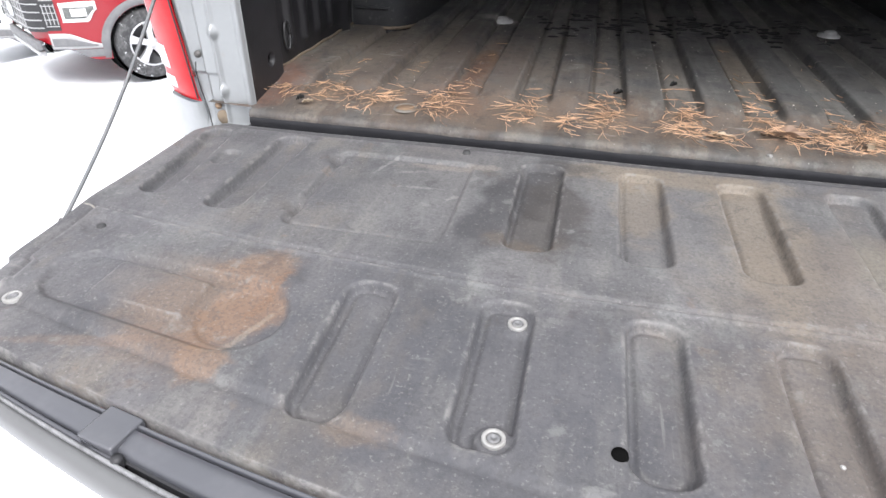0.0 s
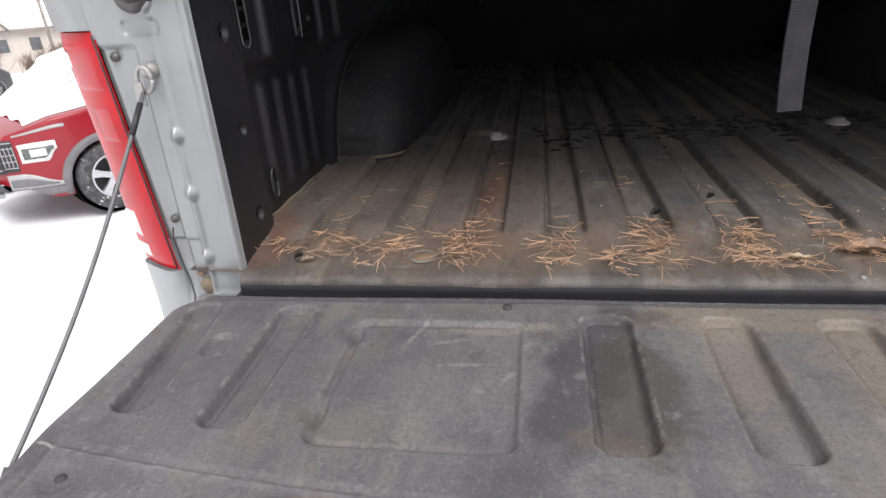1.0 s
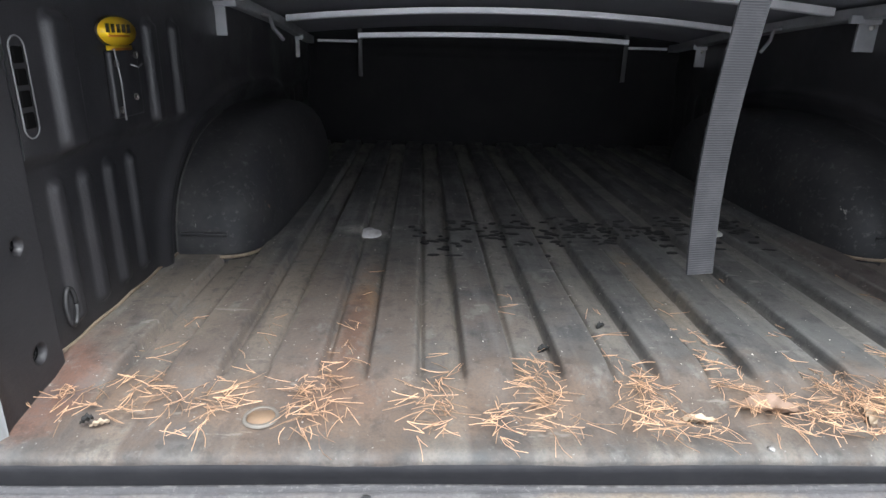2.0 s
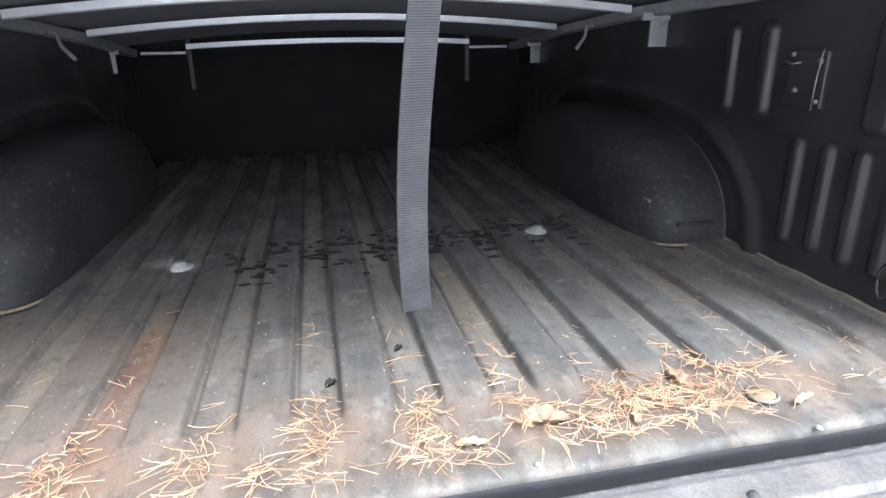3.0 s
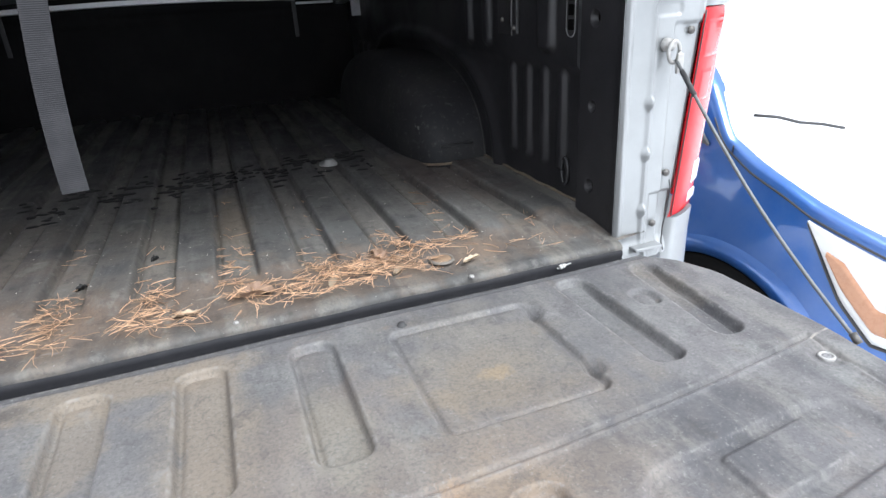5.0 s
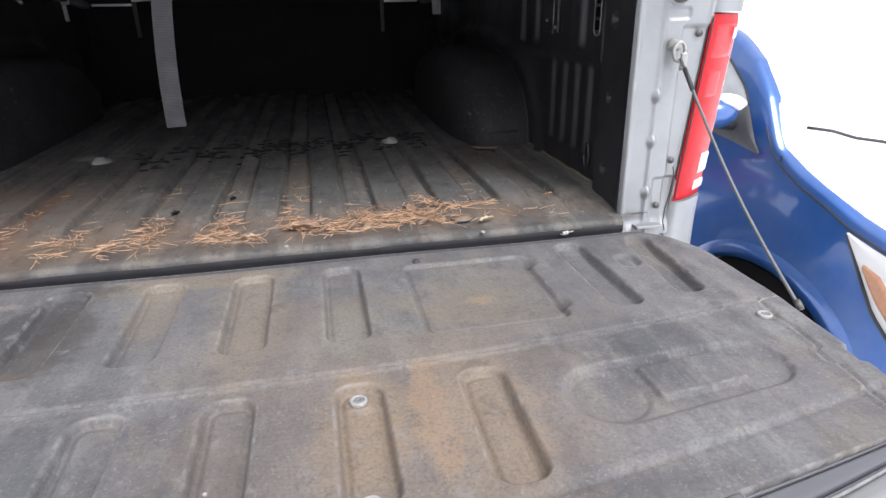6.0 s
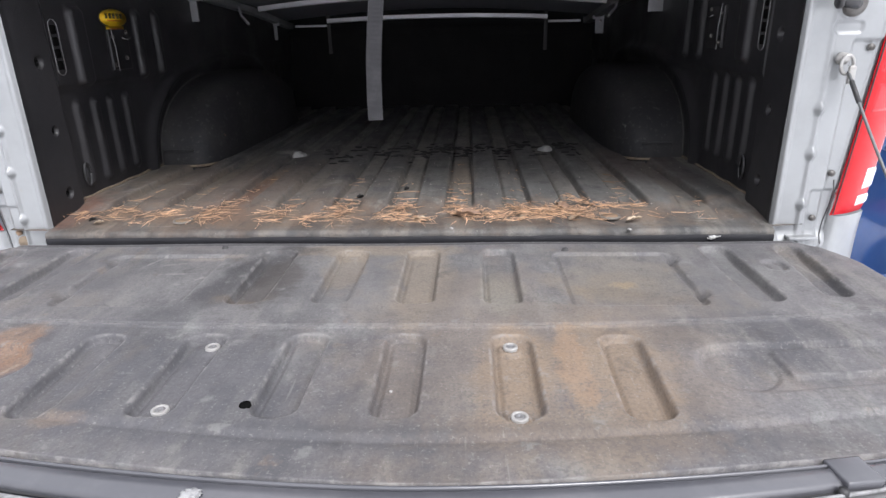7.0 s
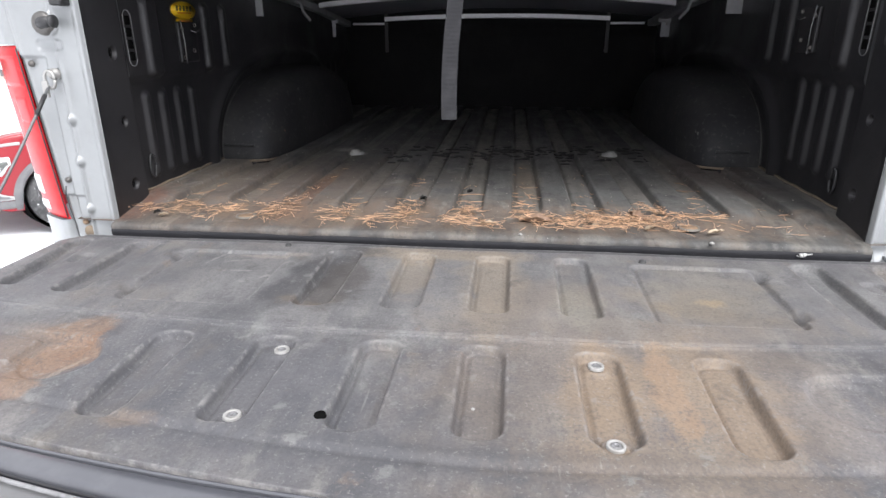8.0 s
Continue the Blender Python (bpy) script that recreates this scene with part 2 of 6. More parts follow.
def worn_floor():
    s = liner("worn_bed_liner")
    # dark base: the shade deep in the bed is put into it
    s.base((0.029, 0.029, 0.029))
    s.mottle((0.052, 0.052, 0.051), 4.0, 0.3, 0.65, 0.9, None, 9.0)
    # dust paler towards the open end, light falling off inwards put into the colour
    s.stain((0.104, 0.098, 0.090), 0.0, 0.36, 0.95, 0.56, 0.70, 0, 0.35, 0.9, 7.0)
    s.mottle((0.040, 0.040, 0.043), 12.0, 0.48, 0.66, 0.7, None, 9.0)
    # pale grit that has settled along the valleys
    xyz = s.node("ShaderNodeSeparateXYZ")
    s.link(s.co, xyz.inputs[0])
    across = s.math("PINGPONG", s.math("SUBTRACT", xyz.outputs[0], 0.005), 0.062)
    grit = s.math("MULTIPLY", s.ramp(across, 0.024, 0.032, 1.0, 0.0), s.ramp(s.noise(22.0, 6.0, 0.7, (1.0, 0.2, 1.0)), 0.30, 0.62))
    s.blend((0.178, 0.164, 0.144), s.math("MULTIPLY", grit, 0.95))
    s.mottle((0.16, 0.157, 0.152), 30.0, 0.46, 0.68, 0.5, (1.0, 0.10, 1.0), 9.0)
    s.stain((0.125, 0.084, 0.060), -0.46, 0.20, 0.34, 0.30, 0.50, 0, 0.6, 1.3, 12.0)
    # paler patch near the tailgate, the stronger light there painted in
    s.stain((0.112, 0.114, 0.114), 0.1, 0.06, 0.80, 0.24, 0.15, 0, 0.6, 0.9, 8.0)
    s.stain((0.140, 0.098, 0.070), 0.0, 0.060, 0.74, 0.070, 0.50, 0, 0.6, 1.7, 20.0)
    for k in range(-5, 5):
        s.stain((0.19, 0.118, 0.072), 0.005 + 0.124 * k + 0.004 * (k % 3), 0.055 + 0.012 * (k % 2), 0.034, 0.045, 0.30, 0, 0.6, 1.4, 30.0)
    s.stain(TAN, -0.64, 0.42, 0.10, 0.20, 0.55, 0, 0.5, 1.0, 8.0)
    s.stain(TAN, -0.49, 0.42, 0.03, 0.22, 0.6, 0, 0.5, 0.9)
    s.stain((0.17, 0.15, 0.125), -0.25, 0.30, 0.03, 0.35, 0.3, 0, 0.5, 1.0)
    s.stain((0.22, 0.18, 0.135), 0.13, 0.40, 0.03, 0.18, 0.6, 0, 0.5, 1.0)
    s.stain((0.20, 0.18, 0.15), 0.0, 0.5, 0.03, 0.3, 0.35, 0, 0.5, 1.0)
    s.stain((0.165, 0.098, 0.064), -0.366, 0.26, 0.026, 0.18, 0.62, 0, 0.5, 1.3, 26.0)
    s.stain((0.190, 0.120, 0.070), -0.362, 0.36, 0.020, 0.05, 0.70, 0, 0.4, 1.2, 40.0)
    s.stain((0.105, 0.058, 0.042), -0.368, 0.27, 0.016, 0.12, 0.65, 0, 0.4, 1.6, 40.0)
    s.stain((0.15, 0.095, 0.070), -0.375, 0.10, 0.045, 0.07, 0.50, 0, 0.6, 1.2, 20.0)
    s.stain((0.14, 0.07, 0.05), -0.72, 0.10, 0.05, 0.09, 0.7, 0, 0.5, 1.2, 20.0)
    s.stain((0.35, 0.33, 0.30), -0.386, 0.703, 0.055, 0.03, 0.6, 0, 0.5, 0.8)
    s.stain((0.13, 0.085, 0.07), 0.60, 0.50, 0.10, 0.20, 0.35, 0, 0.6, 1.2)
    s.mottle((0.04, 0.04, 0.042), 260.0, 0.46, 0.62, 0.25, None, 5.0)
    s.mottle((0.30, 0.29, 0.27), 260.0, 0.60, 0.74, 0.25, None, 5.0)
    s.mottle((0.45, 0.44, 0.42), 170.0, 0.70, 0.76, 0.6, None, 2.0)
    s.mottle((0.040, 0.040, 0.041), 15.0, 0.54, 0.68, 0.45, (1.0, 0.35, 1.0), 9.0)
    s.mottle((0.19, 0.185, 0.172), 24.0, 0.57, 0.68, 0.45, (1.0, 0.5, 1.0), 9.0)
    s.mottle((0.098, 0.102, 0.102), 7.0, 0.54, 0.66, 0.40, None, 7.0)
    s.mottle((0.030, 0.029, 0.029), 45.0, 0.52, 0.66, 0.40, None, 8.0)
    s.mottle((0.185, 0.178, 0.165), 75.0, 0.60, 0.70, 0.40, None, 6.0)
    s.mottle((0.28, 0.26, 0.235), 40.0, 0.64, 0.70, 0.45, (0.3, 1.0, 1.0))
    edge = s.ramp(s.node("ShaderNodeNewGeometry").outputs["Pointiness"], 0.515, 0.56)
    s.blend((0.15, 0.148, 0.144), s.math("MULTIPLY", edge, s.ramp(s.noise(30.0, 6.0, 0.7), 0.40, 0.66, 0.0, 0.35)))
    s.gloss(6.0, 0.68, 0.9)
    return s.bump((240.0, 0.45, 0.0014), (60.0, 0.25, 0.0018)).done()


def dark_liner():
    s = Shade("bed_wall_liner", 0.5, 0.0, 0.45).base((0.014, 0.014, 0.016))
    s.mottle((0.027, 0.026, 0.028), 4.0, 0.35, 0.65, 0.9)
    s.mottle((0.10, 0.095, 0.09), 60.0, 0.64, 0.76, 0.35)
    s.gloss(5.0, 0.38, 0.56)
    return s.bump((220.0, 0.3, 0.0012), (30.0, 0.1, 0.002)).done()


def car_paint(name, rgb, flake=0.0, coat=0.35, sky_sheen=0.0):
    s = Shade(name, 0.28, flake, 0.5).base(rgb)
    s.mottle(tuple(min(1, c * 1.12) for c in rgb), 3.0, 0.35, 0.65, 0.6)
    # pale mottling that puts the sky's sheen on the paint into its colour
    s.mottle((0.45, 0.46, 0.48), 4.0, 0.30, 0.70, sky_sheen)
    s.mottle((0.45, 0.45, 0.46), 30.0, 0.62, 0.85, 0.10)
    s.b.inputs["Coat Weight"].default_value = coat
    s.b.inputs["Coat Roughness"].default_value = 0.06
    return s.bump((60.0, 0.03, 0.001)).done()


def silver_paint():
    s = Shade("silver_paint", 0.38, 0.30, 0.5).base((0.275, 0.285, 0.29))
    s.mottle((0.225, 0.233, 0.237), 7.0, 0.35, 0.7, 0.8)
    s.mottle((0.26, 0.24, 0.21), 40.0, 0.64, 0.80, 0.45)
    s.b.inputs["Coat Weight"].default_value = 0.4
    s.b.inputs["Coat Roughness"].default_value = 0.15
    return s.bump((90.0, 0.06, 0.001)).done()


def snow_mat():
    s = Shade("snow", 0.75, 0.0, 0.3).base((0.86, 0.87, 0.89))
    s.mottle((0.76, 0.775, 0.80), 1.2, 0.4, 0.7, 0.8)
    s.mottle((0.62, 0.62, 0.63), 0.35, 0.62, 0.8, 0.5)
    return s.bump((60.0, 0.3, 0.004), (4.0, 0.4, 0.03)).done()


def red_lens():
    s = Shade("red_lamp_lens", 0.25, 0.0, 0.14).base((0.44, 0.005, 0.010))
    s.mottle((0.34, 0.004, 0.008), 24.0, 0.4, 0.6, 0.7)
    s.b.inputs["Coat Weight"].default_value = 0.2
    s.b.inputs["Coat Roughness"].default_value = 0.08
    return s.bump((14.0, 0.05, 0.002)).done()


def glass_mat():
    s = Shade("dark_car_glass", 0.05, 0.0, 0.6).base((0.03, 0.035, 0.04))
    s.mottle((0.10, 0.105, 0.11), 4.0, 0.45, 0.7, 0.6)
    return s.bump((3.0, 0.02, 0.002)).done()


def needle_mat():
    s = Shade("dry_pine_needle", 0.6, 0.0, 0.4).base((0.56, 0.355, 0.220))
    s.mottle((0.36, 0.215, 0.135), 30.0, 0.4, 0.65, 0.7)
    s.by_island(0.5)
    return s.bump((300.0, 0.1, 0.0005)).done()


def webbing_mat():
    """Woven strap: raised cross ribs."""
    s = Shade("grey_webbing", 0.8, 0.0, 0.12).base((0.022, 0.022, 0.024))
    w = s.node("ShaderNodeTexWave", Scale=150.0, Distortion=0.3, Detail=1.0)
    w.bands_direction = "Z"
    s.link(s.co, w.inputs["Vector"])
    s.blend((0.040, 0.040, 0.043), s.ramp(w.outputs["Fac"], 0.25, 0.8, 0.0, 0.5))
    s.mottle((0.045, 0.045, 0.048), 30.0, 0.45, 0.75, 0.5)
    n = s.node("ShaderNodeBump", Strength=0.35, Distance=0.001)
    s.link(w.outputs["Fac"], n.inputs["Height"])
    s.link(n.outputs[0], s.b.inputs["Normal"])
    return s.done()


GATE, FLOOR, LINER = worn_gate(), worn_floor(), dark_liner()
# darker copy of the wall liner, with the front wall's shade in its colour
SHADED_FRONT_LINER = plain("shaded_front_liner", (0.008, 0.008, 0.009), 0.7, 0, (0.014, 0.0135, 0.014), 6.0, 0.25, 0.12)
SILVER, SNOW, RED_LENS, GLASS = silver_paint(), snow_mat(), red_lens(), glass_mat()
NEEDLE, WEBBING = needle_mat(), webbing_mat()
BLACK = plain("black_plastic", (0.022, 0.022, 0.024), 0.5, 0, (0.035, 0.035, 0.036))
TRIM = plain("grey_gate_trim", (0.070, 0.072, 0.082), 0.26, 0, (0.105, 0.105, 0.114), 9.0, 0.06, 0.8)
RUBBER = plain("black_rubber", (0.042, 0.042, 0.044), 0.75, 0, (0.055, 0.053, 0.05), 14.0)
STEEL = plain("dull_steel", (0.36, 0.355, 0.345), 0.45, 0.5, (0.24, 0.23, 0.21), 40.0)
ZINC = plain("zinc_washer", (0.37, 0.365, 0.355), 0.55, 0.3, (0.26, 0.25, 0.23), 90.0)
DULL_RING = plain("dull_ring", (0.17, 0.155, 0.135), 0.65, 0.1, (0.12, 0.095, 0.075), 70.0)
SCREW = plain("dark_screw", (0.12, 0.115, 0.11), 0.5, 0.5, (0.07, 0.06, 0.055), 90.0)
ALUMINIUM = plain("brushed_aluminium", (0.60, 0.60, 0.62), 0.45, 0.5, (0.48, 0.48, 0.50), 16.0, 0.05)
RAIL = plain("dull_cover_rail", (0.26, 0.26, 0.27), 0.5, 0.4, (0.18, 0.18, 0.19), 12.0)
CLOTH = plain("grey_cover_underside", (0.20, 0.20, 0.225), 0.85, 0, (0.16, 0.16, 0.18), 3.0, 0.1)
CABLE = plain("sheathed_cable", (0.12, 0.125, 0.13), 0.5, 0.2, (0.17, 0.17, 0.17), 60.0)
DARK_HOLE = plain("hole_black", (0.006, 0.006, 0.006), 1.0, 0, (0.004, 0.004, 0.004), 20.0, 0.0, 0.0)
GREY_HEAD = plain("grey_screw_head", (0.20, 0.20, 0.205), 0.5, 0.3, (0.13, 0.125, 0.12), 120.0)
# even silver, darker than silver_paint, for the tailgate's outer skin
DULL_SILVER = plain("dark_gate_silver", (0.130, 0.131, 0.132), 0.40, 0.1, (0.095, 0.095, 0.097), 9.0, 0.1)
SLUSH = plain("dirty_slush", (0.34, 0.345, 0.35), 0.6, 0, (0.15, 0.15, 0.155), 220.0, 0.4)
WORN_LIP = plain("worn_metal_lip", (0.24, 0.24, 0.245), 0.5, 0.2, (0.07, 0.07, 0.072), 70.0, 0.2)
CLEAR_LAMP = plain("clear_lamp", (0.62, 0.62, 0.61), 0.1, 0.0, (0.6, 0.6, 0.6), 40.0, 0.3)
AMBER = plain("amber_reflector", (0.42, 0.22, 0.13), 0.2, 0.0, (0.34, 0.16, 0.09), 60.0, 0.3)
SNOWY_TYRE = Shade("snowy_tyre", 0.85).base((0.04, 0.04, 0.042)).mottle((0.10, 0.10, 0.10), 20.0).mottle((0.75, 0.76, 0.78), 15.0, 0.60, 0.66, 0.95).bump((60.0, 0.4, 0.004)).done()
TYRE = plain("tyre_rubber", (0.035, 0.035, 0.036), 0.85, 0, (0.09, 0.09, 0.09), 20.0, 0.4)
RIM = plain("alloy_rim", (0.55, 0.56, 0.57), 0.32, 0.7, (0.45, 0.45, 0.46), 12.0, 0.03)
BLUE = car_paint("blue_paint", (0.006, 0.078, 0.300), 0.40, 1.0, 0.10)
CAR_RED = car_paint("red_paint", (0.24, 0.003, 0.010), 0.0, 0.30)
WHITE_PAINT = car_paint("white_paint", (0.78, 0.79, 0.80))
GREY_PAINT = car_paint("charcoal_paint", (0.05, 0.052, 0.056))
CLADDING = plain("grey_cladding", (0.13, 0.13, 0.135), 0.6, 0, (0.19, 0.19, 0.19), 10.0)
SKID = plain("silver_skid_trim", (0.36, 0.36, 0.36), 0.45, 0.2, (0.26, 0.26, 0.26), 10.0)
LEAF = Shade("dry_leaf", 0.6).base((0.29, 0.195, 0.140)).mottle((0.19, 0.115, 0.072), 40.0, 0.4, 0.65, 0.8).bump((160.0, 0.3, 0.001)).done()
PALE_LEAF = Shade("pale_seed_wing", 0.6).base((0.38, 0.30, 0.215)).mottle((0.28, 0.19, 0.12), 60.0, 0.45, 0.7, 0.7).by_object(0.2).bump((160.0, 0.3, 0.001)).done()
FLAKE = plain("black_flake", (0.012, 0.012, 0.012), 0.8, 0, (0.02, 0.018, 0.016), 80.0)
STICKER_YELLOW = plain("yellow_sticker", (0.80, 0.52, 0.02), 0.35, 0, (0.74, 0.46, 0.02), 30.0, 0.03)
STICKER_DARK = plain("dark_sticker_print", (0.04, 0.03, 0.02), 0.4)
STICKER_ORANGE = plain("orange_sticker_print", (0.65, 0.22, 0.03), 0.4)
BRICK = plain("tan_house_wall", (0.46, 0.41, 0.37), 0.85, 0, (0.38, 0.34, 0.31), 3.0)
PALE_WALL = plain("pale_house_wall", (0.55, 0.50, 0.45), 0.85, 0, (0.48, 0.43, 0.38), 3.0)
TWIG = plain("bare_twigs", (0.17, 0.12, 0.09), 0.85, 0, (0.24, 0.18, 0.14), 5.0)
WOOD = plain("grey_pole", (0.30, 0.27, 0.24), 0.85, 0, (0.22, 0.20, 0.18), 6.0)
PANE = plain("house_window", (0.10, 0.11, 0.12), 0.1, 0, (0.16, 0.17, 0.18), 2.0, 0.02)

# ---- mesh helpers ----
def thing(name, at, label, category, group="", kind=""):
    ob = new(name)
    ob.location = at
    ob.empty_display_size = 0.1
    return tagged(ob, label, category, group, kind)


def finish(name, me, material, parent=None, label="", at=None, smooth=True):
    me.materials.append(material)
    if smooth:
        me.polygons.foreach_set("use_smooth", [True] * len(me.polygons))
    ob = new(name, me)
    if parent:
        ob.parent = parent
    if at is not None:
        ob.location = at
    return tagged(ob, label)


def part(name, bm, material, parent=None, label="", at=None, smooth=True):
    bmesh.ops.recalc_face_normals(bm, faces=bm.faces)
    me = bpy.data.meshes.new(name)
    bm.to_mesh(me)
    bm.free()
    return finish(name, me, material, parent, label, at, smooth)


def again(ob, at, turn=0.0):
    """A second piece on the same mesh, under the same parent."""
    o = ob.copy()
    scene.collection.objects.link(o)
    o.location = at
    o.rotation_euler[2] = turn
    return o


def grid(p, flip=False):
    """A sheet from an array of places, rows by columns by 3."""
    r, c = p.shape[:2]
    k = np.arange(r * c).reshape(r, c)
    q = np.stack([k[:-1, :-1], k[:-1, 1:], k[1:, 1:], k[1:, :-1]], -1).reshape(-1, 4)
    if flip:
        q = q[:, ::-1]
    me = bpy.data.meshes.new("sheet")
    me.from_pydata(p.reshape(-1, 3).tolist(), [], q.tolist())
    return me


def step(x, a, b):
    t = np.clip((x - a) / (b - a), 0, 1)
    return t * t * (3 - 2 * t)


def rounded(x, y, cx, cy, hx, hy, r):
    """Signed distance to a rounded rectangle, negative inside."""
    dx, dy = np.abs(x - cx) - (hx - r), np.abs(y - cy) - (hy - r)
    return np.hypot(np.maximum(dx, 0), np.maximum(dy, 0)) + np.minimum(np.maximum(dx, dy), 0) - r


def box(bm, cx, cy, cz, sx, sy, sz, bevel=0.0):
    made = bmesh.ops.create_cube(bm, size=1.0)
    bmesh.ops.scale(bm, vec=(sx, sy, sz), verts=made["verts"])
    bmesh.ops.translate(bm, vec=(cx, cy, cz), verts=made["verts"])
    if bevel:
        edges = list({e for v in made["verts"] for e in v.link_edges})
        bmesh.ops.bevel(bm, geom=edges, offset=bevel, segments=2, affect="EDGES", profile=0.7)
    return bm


def boxed(*a):
    return box(bmesh.new(), *a)


def tube(points, radius, sides=10, taper=None):
    """A round bar along points."""
    bm = bmesh.new()
    pts = [Vector(p) for p in points]
    rings = []
    for k, p in enumerate(pts):
        way = (pts[min(k + 1, len(pts) - 1)] - pts[max(k - 1, 0)]).normalized()
        side = way.orthogonal().normalized() if k == 0 else (side - way * side.dot(way)).normalized()
        up = way.cross(side)
        r = radius * (taper[k] if taper else 1)
        rings.append([bm.verts.new(p + (side * math.cos(a) + up * math.sin(a)) * r) for a in (TWO_PI * n / sides for n in range(sides))])
    for a, b in zip(rings, rings[1:]):
        for n in range(sides):
            bm.faces.new((a[n], a[(n + 1) % sides], b[(n + 1) % sides], b[n]))
    bm.faces.new(rings[0])
    bm.faces.new(rings[-1])
    return bm


def lathe(profile, sides=24, axis="Z"):
    """A turned shape from (radius, height) pairs."""
    bm = bmesh.new()
    rings = []
    for r, h in profile:
        ring = []
        for n in range(sides):
            a = TWO_PI * n / sides
            c, s = r * math.cos(a), r * math.sin(a)
            ring.append(bm.verts.new({"Z": (c, s, h), "Y": (c, h, s), "X": (h, c, s)}[axis]))
        rings.append(ring)
    for a, b in zip(rings, rings[1:]):
        for n in range(sides):
            bm.faces.new((a[n], a[(n + 1) % sides], b[(n + 1) % sides], b[n]))
    wide = max(r for r, h in profile)
    for ring, (r, h) in ((rings[0], profile[0]), (rings[-1], profile[-1])):
        if r < 0.3 * wide:
            bm.faces.new(ring)
    return bm


# ---- ground ----
def fall(x, y):
    """The land falls away gently past the parked cars."""
    d = np.hypot(x, y)
    return -0.25 - 0.05 * (np.clip(d, 9, 95) - 9) - 0.39 * step(-x, 2.5, 4.4) - 0.27 * step(-x, 6.2, 7.4)


def ground():
    u = np.linspace(-1, 1, 181)
    axis = np.sinh(u * 5.2) / np.sinh(5.2) * 900
    x, y = np.meshgrid(axis, axis)
    z = fall(x, y)
    for k, (lx, amp) in enumerate(((0.9, 0.012), (2.7, 0.03), (9.0, 0.05))):
        z = z + amp * np.sin(x / lx + 1.3 * k + 0.7 * np.sin(y / lx)) * np.cos(y / lx * 0.9 + k)
    z = z - 0.02
    # packed wheel tracks across the lot
    z = z - 0.03 * np.exp(-((x + 2.4 + 0.1 * np.sin(y)) / 0.16) ** 2) - 0.03 * np.exp(-((x + 3.0 + 0.1 * np.sin(y)) / 0.16) ** 2)
    tagged(finish("ground", grid(np.stack([x, y, z], -1)), SNOW), "snow-covered parking lot with shallow wheel tracks", "ground", kind="structure")


ground()

# ---- the truck: bed, tailgate, corner posts, lamps ----
FZ, GZ = 0.893, 0.862  # level of the bed's valleys and of the open tailgate
truck = thing("pickup_truck", (0, 0, 0), "silver pickup truck with black lined bed and tailgate lowered", "truck")
PITCH, RIDGES = 0.124, 0.005


